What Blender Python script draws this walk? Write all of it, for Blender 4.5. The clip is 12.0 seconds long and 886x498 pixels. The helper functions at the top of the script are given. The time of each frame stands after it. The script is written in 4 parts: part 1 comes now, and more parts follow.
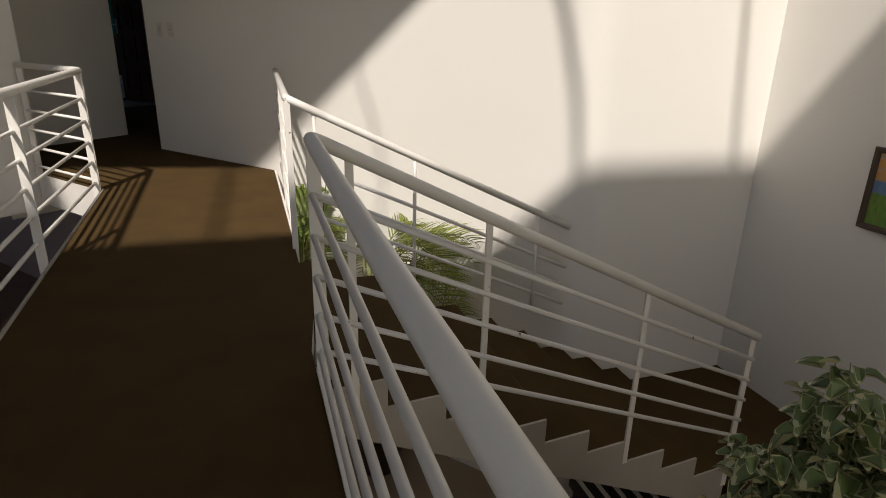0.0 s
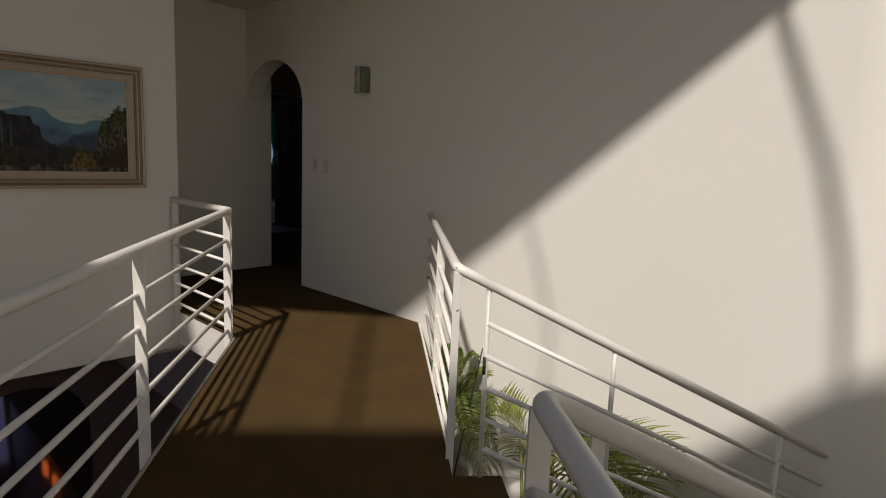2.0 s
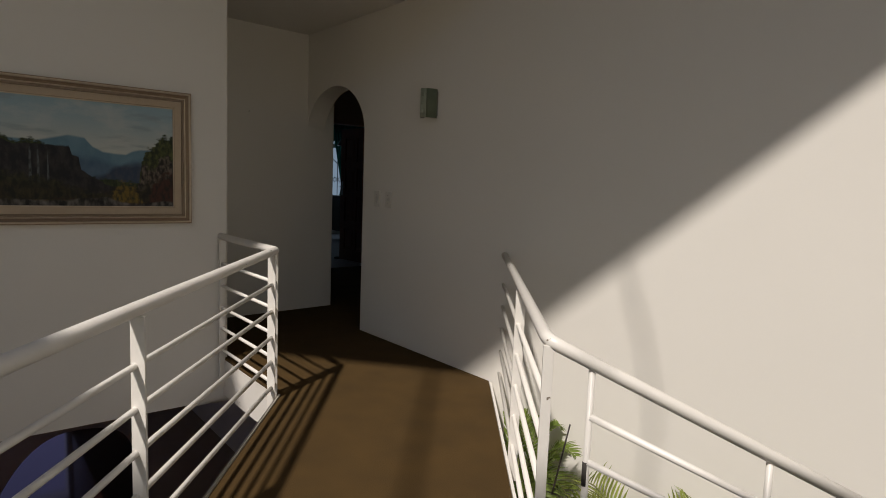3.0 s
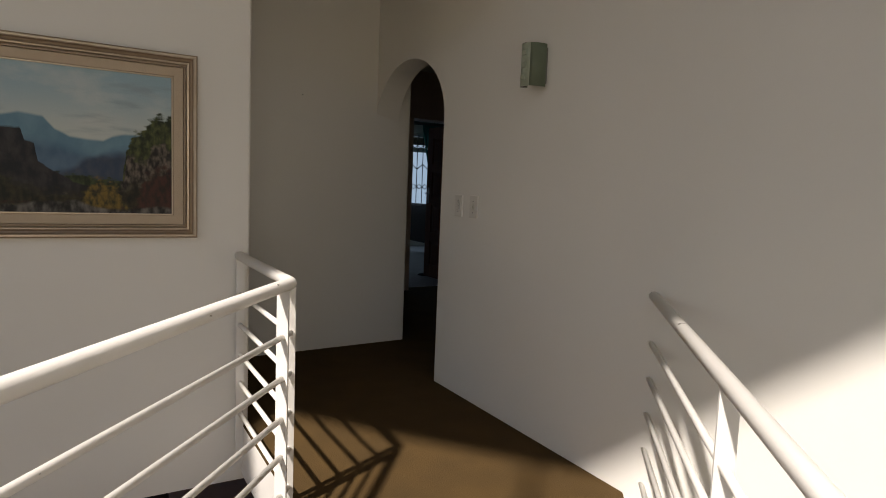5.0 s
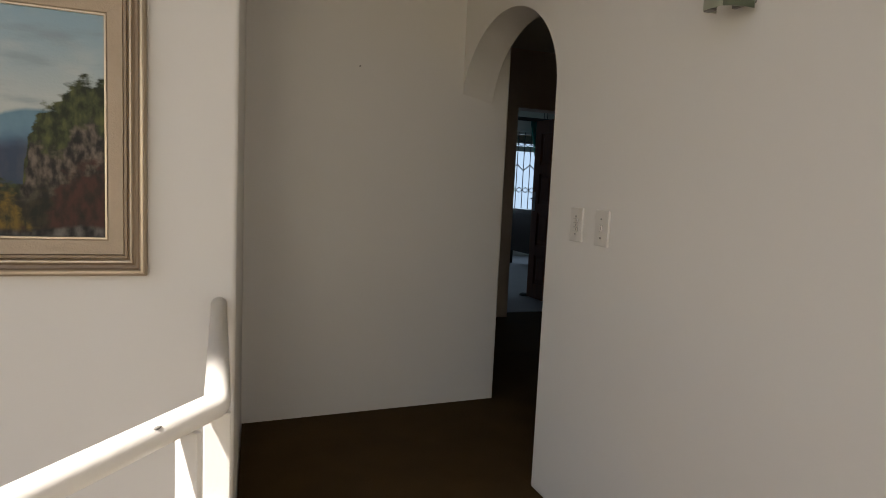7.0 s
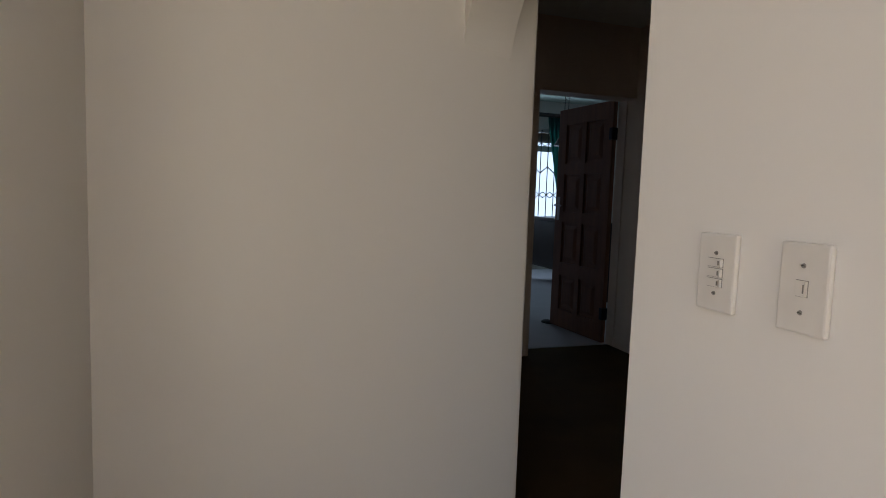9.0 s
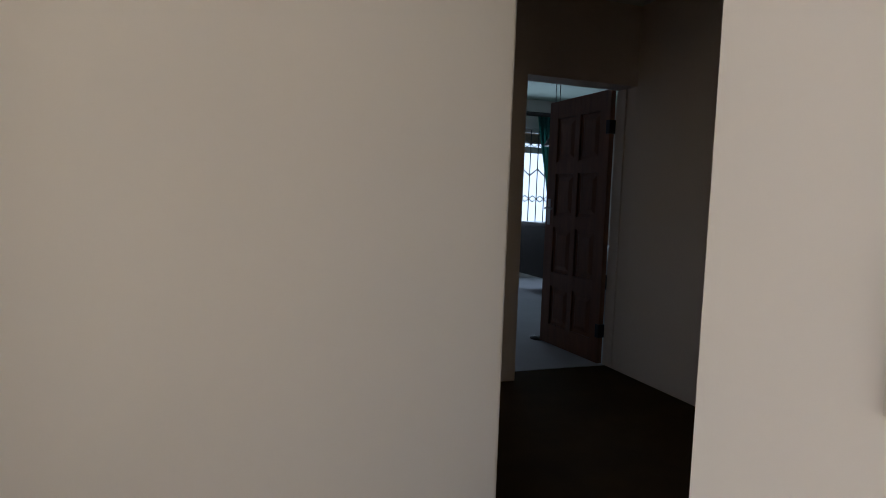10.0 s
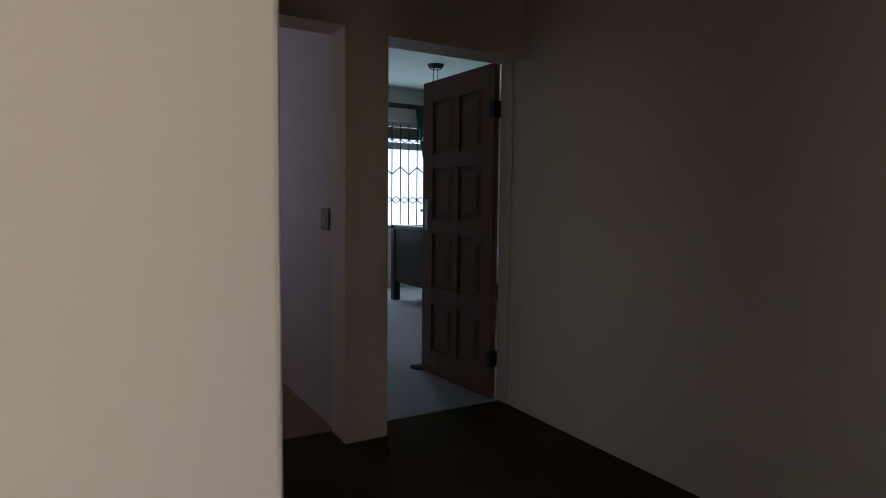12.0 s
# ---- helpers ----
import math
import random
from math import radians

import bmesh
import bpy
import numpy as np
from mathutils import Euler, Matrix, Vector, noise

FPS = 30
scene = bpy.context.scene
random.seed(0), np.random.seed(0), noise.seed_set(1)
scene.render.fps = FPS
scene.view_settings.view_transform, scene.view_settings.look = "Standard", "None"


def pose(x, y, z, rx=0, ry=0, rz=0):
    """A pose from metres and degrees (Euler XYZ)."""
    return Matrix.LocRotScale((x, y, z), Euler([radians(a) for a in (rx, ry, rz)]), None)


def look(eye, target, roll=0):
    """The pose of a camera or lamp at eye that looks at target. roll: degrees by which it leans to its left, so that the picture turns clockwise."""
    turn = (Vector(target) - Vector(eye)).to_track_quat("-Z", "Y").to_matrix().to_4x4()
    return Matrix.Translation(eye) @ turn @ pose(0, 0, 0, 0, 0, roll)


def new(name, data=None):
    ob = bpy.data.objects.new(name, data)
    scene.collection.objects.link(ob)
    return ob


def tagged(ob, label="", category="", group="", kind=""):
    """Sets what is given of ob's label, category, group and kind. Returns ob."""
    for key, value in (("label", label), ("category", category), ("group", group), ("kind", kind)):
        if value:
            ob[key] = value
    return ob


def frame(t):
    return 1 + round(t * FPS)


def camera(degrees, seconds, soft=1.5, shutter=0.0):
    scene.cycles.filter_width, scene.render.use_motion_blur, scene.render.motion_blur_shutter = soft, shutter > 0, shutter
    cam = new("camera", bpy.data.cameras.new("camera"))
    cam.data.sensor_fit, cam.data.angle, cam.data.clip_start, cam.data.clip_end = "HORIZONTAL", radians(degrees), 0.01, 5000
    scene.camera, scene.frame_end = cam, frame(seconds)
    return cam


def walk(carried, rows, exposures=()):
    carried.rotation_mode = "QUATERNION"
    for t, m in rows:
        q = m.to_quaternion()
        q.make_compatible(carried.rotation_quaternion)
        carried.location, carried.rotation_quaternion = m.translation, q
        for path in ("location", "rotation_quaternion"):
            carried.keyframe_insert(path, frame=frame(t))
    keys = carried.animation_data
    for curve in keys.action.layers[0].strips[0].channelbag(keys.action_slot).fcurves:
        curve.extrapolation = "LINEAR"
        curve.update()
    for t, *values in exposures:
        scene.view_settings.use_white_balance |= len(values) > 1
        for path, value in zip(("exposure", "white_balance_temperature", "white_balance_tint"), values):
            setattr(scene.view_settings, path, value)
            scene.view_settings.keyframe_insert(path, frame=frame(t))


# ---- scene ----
cam = camera(72.2, 12.0, 0.95)
PATH = [
    (0, (5.639, -3.631, 1.161), (4.639, -2.034, 0.49), 1.3),
    (0.5, (5.478, -3.517, 1.192), (4.367, -1.959, 0.609), 1.7),
    (1, (5.325, -3.409, 1.213), (4.109, -1.901, 0.717), 2.1),
    (1.5, (5.085, -3.275, 1.256), (3.782, -1.811, 0.856), 2.3),
    (2, (4.863, -3.127, 1.269), (3.49, -1.705, 0.965), 2.4),
    (2.5, (4.621, -2.915, 1.273), (3.172, -1.559, 1.025), 2.3),
    (3, (4.39, -2.722, 1.273), (2.855, -1.458, 1.06), 2.2),
    (4.8, (3.429, -1.984, 1.233), (1.732, -0.943, 1.038), 2.3),
    (5, (3.302, -1.905, 1.22), (1.584, -0.899, 1.028), 2.3),
    (5.5, (2.995, -1.739, 1.237), (1.24, -0.799, 1.042), 2.2),
    (6, (2.723, -1.588, 1.225), (0.933, -0.716, 1.036), 2.1),
    (6.5, (2.446, -1.394, 1.25), (0.612, -0.622, 1.053), 2.3),
    (7, (2.191, -1.26, 1.248), (0.324, -0.572, 1.048), 2.7),
    (7.5, (1.882, -1.161, 1.246), (0.01, -0.484, 1.052), 2.7),
    (7.7, (1.776, -1.109, 1.247), (-0.1, -0.443, 1.054), 2.6),
    (9.3, (0.846, -0.671, 1.248), (-1.036, -0.018, 1.069), 1.8),
    (9.5, (0.74, -0.61, 1.247), (-1.14, 0.048, 1.07), 1.6),
    (10, (0.471, -0.445, 1.211), (-1.404, 0.234, 1.05), 2.0),
    (10.5, (0.243, -0.319, 1.212), (-1.619, 0.392, 1.052), 1.5),
    (11, (0.03, -0.199, 1.19), (-1.807, 0.578, 1.045), 1.3),
    (11.5, (-0.17, -0.062, 1.207), (-1.953, 0.831, 1.062), 1.0),
    (12, (-0.346, 0.098, 1.211), (-2.067, 1.106, 1.067), 0.6),
]
EXPOSURES = [(0, 0.15, 6530, 14), (1.5, -0.07, 6530, 14), (2.5, -0.2, 6530, 14), (5, 0.75, 6540, 15), (6, 1.13, 6520, 15), (7.5, 1.72, 6480, 15), (9.5, 2.26, 6400, 19), (10.5, 2.34, 6400, 18), (11, 2.5, 6400, 17), (12, 2.68, 6700, 20)]
walk(cam, [(t, look(eye, target, roll)) for t, eye, target, roll in PATH], EXPOSURES)

# ---- light ----
SUN = Vector((-0.35, 0.72, -1.0)).normalized()      # the way the sunlight travels
world = bpy.data.worlds.new("world")
scene.world = world
world.use_nodes = True
sky = world.node_tree.nodes.new("ShaderNodeTexSky")
sky.sky_type, sky.sun_disc = "NISHITA", False
sky.sun_elevation = math.asin(-SUN.z)
sky.sun_rotation = math.atan2(-SUN.x, -SUN.y)
back = world.node_tree.nodes["Background"]
back.inputs["Strength"].default_value = 0.085
world.node_tree.links.new(sky.outputs[0], back.inputs["Color"])
sun = new("sun", bpy.data.lights.new("sun", "SUN"))
sun.data.energy, sun.data.angle, sun.data.color = 4.3, radians(1.9), (1.0, 0.94, 0.84)
sun.rotation_mode = "QUATERNION"
sun.rotation_quaternion = SUN.to_track_quat("-Z", "Y")
sun.location = (6, -6, 8)
lamp = new("window_daylight", bpy.data.lights.new("window_daylight", "AREA"))
lamp.data.shape, lamp.data.size, lamp.data.size_y = "RECTANGLE", 1.9, 1.4
lamp.data.energy, lamp.data.color = 4.2, (0.58, 0.8, 1.0)
lamp.matrix_world = look((-8.2, 3.9, 1.65), (0, 3.6, 1.0))


# The two back lamps and the far lamp are added fill from unseen openings.
for name, at, aim, wide, high, watts in (("back_fill", (7.3, -6.95, 1.95), (6.6, 0, 1.0), 3.6, 2.0, 5), ("back_left_fill", (2.5, -6.95, 1.75), (4.0, 0, 0.6), 2.2, 2.4, 1.5), ("far_fill", (9.38, -3.1, 1.5), (0, -2.0, 1.2), 3.2, 2.8, 31),
                                         ("side_room_fill", (-5.98, -0.1, 1.7), (0, 0.2, 1.2), 0.8, 0.8, 0.6), ("lower_window_daylight", (-5.38, -2.35, -0.1), (0, -2.3, -1.0), 1.7, 1.2, 1.9)):
    lamp = new(name, bpy.data.lights.new(name, "AREA"))
    lamp.data.shape, lamp.data.size, lamp.data.size_y = "RECTANGLE", wide, high
    # The side room's lamp is unseen fill, tinted pink to warm its wall.
    lamp.data.energy, lamp.data.color = watts, {"side_room_fill": (1.0, 0.86, 0.84), "lower_window_daylight": (0.62, 0.62, 1.0)}.get(name, (1.0, 0.885, 0.63))
    lamp.matrix_world = look(at, aim)


# ---- materials ----
def material(name, color, rough=0.6, metal=0.0, second=None, scale=8.0, detail=6.0, bump=0.0, bump_scale=60.0,
             stretch=(1, 1, 1), spec=0.5, per_object=0.0, per_island=0.0):
    """Two tones mixed by noise, with fine relief from a second noise."""
    mat = bpy.data.materials.new(name)
    mat.use_nodes = True
    n, l = mat.node_tree.nodes, mat.node_tree.links
    bsdf = n["Principled BSDF"]
    bsdf.inputs["Roughness"].default_value, bsdf.inputs["Metallic"].default_value = rough, metal
    bsdf.inputs["Specular IOR Level"].default_value = spec
    coord = n.new("ShaderNodeTexCoord")
    mapping = n.new("ShaderNodeMapping")
    mapping.inputs["Scale"].default_value = stretch
    l.new(coord.outputs["Object"], mapping.inputs["Vector"])
    tex = n.new("ShaderNodeTexNoise")
    tex.inputs["Scale"].default_value, tex.inputs["Detail"].default_value = scale, detail
    l.new(mapping.outputs[0], tex.inputs["Vector"])
    mix = n.new("ShaderNodeMix")
    mix.data_type = "RGBA"
    second = second or tuple(c * 0.88 for c in color)
    mix.inputs["A"].default_value, mix.inputs["B"].default_value = (*color, 1), (*second, 1)
    l.new(tex.outputs["Fac"], mix.inputs["Factor"])
    out = mix.outputs["Result"]
    if per_object or per_island:
        vary = n.new("ShaderNodeHueSaturation")
        if per_object:
            info = n.new("ShaderNodeObjectInfo").outputs["Random"]
        else:
            info = n.new("ShaderNodeNewGeometry").outputs["Random Per Island"]
        ramp = n.new("ShaderNodeMapRange")
        w = per_object or per_island
        ramp.inputs["To Min"].default_value, ramp.inputs["To Max"].default_value = 1 - w, 1 + w
        l.new(info, ramp.inputs["Value"])
        l.new(ramp.outputs[0], vary.inputs["Value"])
        l.new(out, vary.inputs["Color"])
        out = vary.outputs[0]
    l.new(out, bsdf.inputs["Base Color"])
    if bump:
        fine = n.new("ShaderNodeTexNoise")
        fine.inputs["Scale"].default_value, fine.inputs["Detail"].default_value = bump_scale, 8
        l.new(mapping.outputs[0], fine.inputs["Vector"])
        relief = n.new("ShaderNodeBump")
        relief.inputs["Strength"].default_value, relief.inputs["Distance"].default_value = bump, 0.004
        l.new(fine.outputs["Fac"], relief.inputs["Height"])
        l.new(relief.outputs[0], bsdf.inputs["Normal"])
    return mat


def glow(name, color, strength):
    mat = bpy.data.materials.new(name)
    mat.use_nodes = True
    n, l = mat.node_tree.nodes, mat.node_tree.links
    n.remove(n["Principled BSDF"])
    e = n.new("ShaderNodeEmission")
    e.inputs["Color"].default_value, e.inputs["Strength"].default_value = (*color, 1), strength
    l.new(e.outputs[0], n["Material Output"].inputs["Surface"])
    return mat


plaster = material("white_plaster", (0.79, 0.765, 0.715), 0.75, second=(0.74, 0.715, 0.665), scale=0.9, bump=0.09, bump_scale=30, spec=0.25)
# Plaster tinted and darkened in its colour, in place of the passage's dimmer light.
dimmed_passage = material("dimmed_passage_plaster", (0.72, 0.635, 0.55), 0.78, second=(0.67, 0.585, 0.505), scale=0.8, bump=0.09, bump_scale=30, spec=0.2)
ceiling_white = material("ceiling_paint", (0.72, 0.73, 0.68), 0.8, scale=1.0, bump=0.1, spec=0.2)
ceiling_green = material("pale_green_ceiling_paint", (0.62, 0.73, 0.64), 0.8, scale=1.0, bump=0.1, spec=0.2)
carpet = material("brown_carpet", (0.092, 0.055, 0.0195), 0.95, second=(0.051, 0.033, 0.0145), scale=4.5, bump=0.9, bump_scale=260, spec=0.1)
carpet_grey = material("grey_carpet", (0.42, 0.335, 0.25), 0.95, second=(0.34, 0.27, 0.2), scale=3.0, bump=0.8, bump_scale=240, spec=0.1)
carpet_pale = material("pale_carpet", (0.56, 0.56, 0.58), 0.95, second=(0.48, 0.48, 0.5), scale=4.0, bump=0.8, bump_scale=240, spec=0.1)
white_metal = material("white_painted_steel", (0.8, 0.775, 0.73), 0.38, second=(0.74, 0.71, 0.66), scale=14, bump=0.12, bump_scale=90)
_n, _l = white_metal.node_tree.nodes, white_metal.node_tree.links
_tex, _cut, _mix = _n.new("ShaderNodeTexNoise"), _n.new("ShaderNodeMapRange"), _n.new("ShaderNodeMix")
_tex.inputs["Scale"].default_value, _tex.inputs["Detail"].default_value = 24, 3
_cut.inputs["From Min"].default_value, _cut.inputs["From Max"].default_value = 0.735, 0.755
_mix.data_type = "RGBA"
_mix.inputs["B"].default_value = (0.2, 0.16, 0.12, 1)
_l.new(_n["Texture Coordinate"].outputs["Object"], _tex.inputs["Vector"])
_l.new(_tex.outputs["Fac"], _cut.inputs["Value"])
_l.new(_cut.outputs[0], _mix.inputs["Factor"])
_l.new(_n["Principled BSDF"].inputs["Base Color"].links[0].from_socket, _mix.inputs["A"])
_l.new(_mix.outputs["Result"], _n["Principled BSDF"].inputs["Base Color"])
# White darkened in its colour: shade on the stair string, duller trim edge.
darkened_white = material("darkened_offwhite_paint", (0.46, 0.43, 0.38), 0.55, second=(0.36, 0.33, 0.29), scale=5, bump=0.15)
white_plastic = material("cream_plastic", (0.72, 0.69, 0.635), 0.42, scale=20)
grey_seam = material("grey_seam", (0.26, 0.25, 0.23), 0.7)
# Glow made up for the orange reflections in the table.
amber = glow("orange_glow_patch", (1.0, 0.2, 0.04), 3.2)
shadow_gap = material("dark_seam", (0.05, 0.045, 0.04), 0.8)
screw_steel = material("screw_steel", (0.35, 0.34, 0.32), 0.4, 1.0)
wood_door = material("reddish_door_wood", (0.29, 0.12, 0.055), 0.45, second=(0.12, 0.048, 0.024), scale=5, stretch=(6, 6, 0.7), bump=0.2)
wood_dark = material("dark_wood", (0.035, 0.024, 0.022), 0.45, second=(0.02, 0.014, 0.013), scale=6, stretch=(1, 8, 8), bump=0.1)
table_lacquer = material("dark_lacquer", (0.022, 0.012, 0.01), 0.07, second=(0.014, 0.008, 0.008), scale=5, stretch=(8, 1, 1))
steel = material("brushed_steel", (0.6, 0.6, 0.6), 0.3, 1.0)
black_iron = material("black_iron", (0.02, 0.02, 0.022), 0.5)
bar_paint = material("burglar_bar_paint", (0.06, 0.065, 0.075), 0.5)
teal = material("teal_curtain", (0.03, 0.2, 0.17), 0.85, second=(0.02, 0.15, 0.13), scale=9, bump=0.3)
def thin_leaf(name, color, second):
    """A leaf that lets some light through."""
    mat = material(name, color, 0.5, second=second, scale=6, per_island=0.35)
    n, l = mat.node_tree.nodes, mat.node_tree.links
    face = n["Principled BSDF"]
    thin, both = n.new("ShaderNodeBsdfTranslucent"), n.new("ShaderNodeMixShader")
    l.new(face.inputs["Base Color"].links[0].from_socket, thin.inputs["Color"])
    both.inputs[0].default_value = 0.55
    l.new(face.outputs[0], both.inputs[1])
    l.new(thin.outputs[0], both.inputs[2])
    l.new(both.outputs[0], n["Material Output"].inputs["Surface"])
    return mat


leaf_palm = thin_leaf("palm_leaf", (0.34, 0.36, 0.08), (0.17, 0.23, 0.043))
leaf_palm_deep = thin_leaf("deep_green_palm_leaf", (0.27, 0.35, 0.07), (0.14, 0.21, 0.04))
stem_palm = material("palm_cane", (0.16, 0.17, 0.06), 0.6, scale=12)
leaf_dark = material("ficus_leaf", (0.17, 0.22, 0.07), 0.42, second=(0.075, 0.115, 0.035), scale=12, per_island=0.25)
leaf_cream = material("ficus_leaf_margin", (0.56, 0.53, 0.3), 0.45, second=(0.34, 0.35, 0.17), scale=12)
bark = material("grey_bark", (0.16, 0.13, 0.1), 0.9, scale=15, bump=0.5)
clay = material("dark_glazed_clay", (0.05, 0.034, 0.026), 0.5, second=(0.035, 0.024, 0.018), scale=7, bump=0.3)
soil = material("potting_soil", (0.035, 0.025, 0.018), 1.0, scale=30, bump=0.9)
gilt = material("champagne_gilt", (0.62, 0.53, 0.42), 0.32, 0.65, second=(0.42, 0.33, 0.23), scale=16, bump=0.1)
gilt_dark = material("worn_gilt_edge", (0.33, 0.25, 0.17), 0.5, 0.3, scale=18)
gilt_brown = material("brown_gilt", (0.32, 0.235, 0.155), 0.42, 0.4, second=(0.22, 0.155, 0.1), scale=22, bump=0.1)
linen = material("cream_liner", (0.5, 0.4, 0.29), 0.8, second=(0.43, 0.34, 0.24), scale=25, bump=0.3, bump_scale=200)
frame_brown = material("dark_frame_wood", (0.06, 0.035, 0.02), 0.5, scale=10, stretch=(1, 1, 6))
lilac_wall = material("lilac_paint", (0.6, 0.55, 0.6), 0.8, second=(0.56, 0.51, 0.56), scale=1.5, bump=0.15)
tan_floor = material("tan_vinyl", (0.26, 0.19, 0.13), 0.6, scale=4)


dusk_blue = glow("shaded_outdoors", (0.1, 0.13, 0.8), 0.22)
outdoors = glow("bright_outdoors", (0.56, 0.78, 1.0), 0.4)

def glazed(name, color):
    """Frosted glass with a cloudy tint."""
    mat = material(name, color, 0.4, second=tuple(c * 0.72 for c in color), scale=22, bump=0.25, bump_scale=70)
    mat.node_tree.nodes["Principled BSDF"].inputs["Transmission Weight"].default_value = 0.25
    return mat


# Same glass twice: lighter for the lit front, darker for the shaded return.
frosted = glazed("lightened_green_glass", (0.54, 0.6, 0.48))
frosted_darkened = glazed("darkened_green_glass", (0.2, 0.245, 0.165))

clear = bpy.data.materials.new("window_glass")
clear.use_nodes = True
_b = clear.node_tree.nodes["Principled BSDF"]
_b.inputs["Roughness"].default_value, _b.inputs["Transmission Weight"].default_value = 0.02, 1.0
_b.inputs["IOR"].default_value = 1.05


# ---- mesh helpers ----
def part(name, bm, mats, parent=None, label="", smooth=False):
    """One mesh object from a bmesh, under a thing or a part."""
    bmesh.ops.recalc_face_normals(bm, faces=bm.faces)
    me = bpy.data.meshes.new(name)
    bm.to_mesh(me)
    bm.free()
    for m in (mats if isinstance(mats, (list, tuple)) else [mats]):
        me.materials.append(m)
    if smooth:
        for p in me.polygons:
            p.use_smooth = True
    ob = new(name, me)
    if parent:
        ob.parent = parent
    return tagged(ob, label) if label else ob


def thing(name, at, label, category, group=""):
    ob = new(name)
    ob.location = at
    ob.empty_display_size = 0.1
    bpy.context.view_layer.update()
    return tagged(ob, label, category, group)


def adopt(parent, *parts):
    """Puts parts that were built in world places under a thing, where they are."""
    for p in parts:
        p.parent = parent
        p.matrix_parent_inverse = Matrix.Translation(parent.location).inverted()


def box(bm, lo, hi, m=None, bevel=0.0, mat=0):
    vs = [bm.verts.new((x, y, z)) for x in (lo[0], hi[0]) for y in (lo[1], hi[1]) for z in (lo[2], hi[2])]
    fs = [bm.faces.new([vs[i] for i in q]) for q in ((0, 1, 3, 2), (4, 6, 7, 5), (0, 4, 5, 1), (2, 3, 7, 6), (0, 2, 6, 4), (1, 5, 7, 3))]
    for f in fs:
        f.material_index = mat
    if m is not None:
        for v in vs:
            v.co = m @ v.co
    if bevel:
        es = list({e for f in fs for e in f.edges})
        bmesh.ops.bevel(bm, geom=es, offset=bevel, segments=2, profile=0.6, affect="EDGES")
    return bm


def boxed(lo, hi, m=None, bevel=0.0):
    return box(bmesh.new(), lo, hi, m, bevel)


def prism(bm, poly, z0, z1):
    """A flat polygon drawn out from z0 to z1."""
    a = [bm.verts.new((x, y, z0)) for x, y in poly]
    b = [bm.verts.new((x, y, z1)) for x, y in poly]
    bm.faces.new(a[::-1]), bm.faces.new(b)
    for i in range(len(poly)):
        j = (i + 1) % len(poly)
        bm.faces.new((a[i], a[j], b[j], b[i]))
    return bm


def tube(bm, pts, r, seg=12, mat=0, r_end=None):
    """A round bar along points, capped."""
    pts = [Vector(p) for p in pts]
    rings = []
    up = None
    for i, p in enumerate(pts):
        t = (pts[min(i + 1, len(pts) - 1)] - pts[max(i - 1, 0)]).normalized()
        if up is None:
            up = Vector((0, 0, 1)) if abs(t.z) < 0.9 else Vector((1, 0, 0))
        a = t.cross(up).normalized()
        b = a.cross(t).normalized()
        up = b
        rr = r if r_end is None else r + (r_end - r) * i / (len(pts) - 1)
        rings.append([bm.verts.new(p + rr * (math.cos(2 * math.pi * k / seg) * a + math.sin(2 * math.pi * k / seg) * b)) for k in range(seg)])
    for q, w in zip(rings, rings[1:]):
        for k in range(seg):
            f = bm.faces.new((q[k], q[(k + 1) % seg], w[(k + 1) % seg], w[k]))
            f.material_index, f.smooth = mat, True
    bm.faces.new(rings[0][::-1]).material_index = mat
    bm.faces.new(rings[-1]).material_index = mat
    return bm


def bend(a, b, c, r, n=6):
    """Points of a rounded corner at b between a and c."""
    a, b, c = Vector(a), Vector(b), Vector(c)
    p, q = b + (a - b).normalized() * r, b + (c - b).normalized() * r
    return [(1 - t) ** 2 * p + 2 * t * (1 - t) * b + t * t * q for t in (i / n for i in range(n + 1))]


# The bridge has axes of its own: u back along it from the arch wall, v to the stairs' side.
O, U, V = Vector((1.609, 0, 0)), Vector((0.769, -0.640, 0)).normalized(), Vector((0.640, 0.769, 0)).normalized()


def Q(u, v, z=0.0):
    return O + U * u + V * v + Vector((0, 0, z))


QM = Matrix(((U.x, V.x, 0, O.x), (U.y, V.y, 0, O.y), (0, 0, 1, 0), (0, 0, 0, 1)))
H, LOW, NOOK = 3.6, -2.2, 2.62          # hall ceiling, lower floor, low ceiling


def xy(p):
    return (p.x, p.y)


# ---- structure ----
UF, VR = 2.14, 3.12                      # the wall beside the lower stairs, and the wall at their foot


def structure(name, bm, mat, label, category):
    return tagged(part(name, bm, mat), label, category, kind="structure")


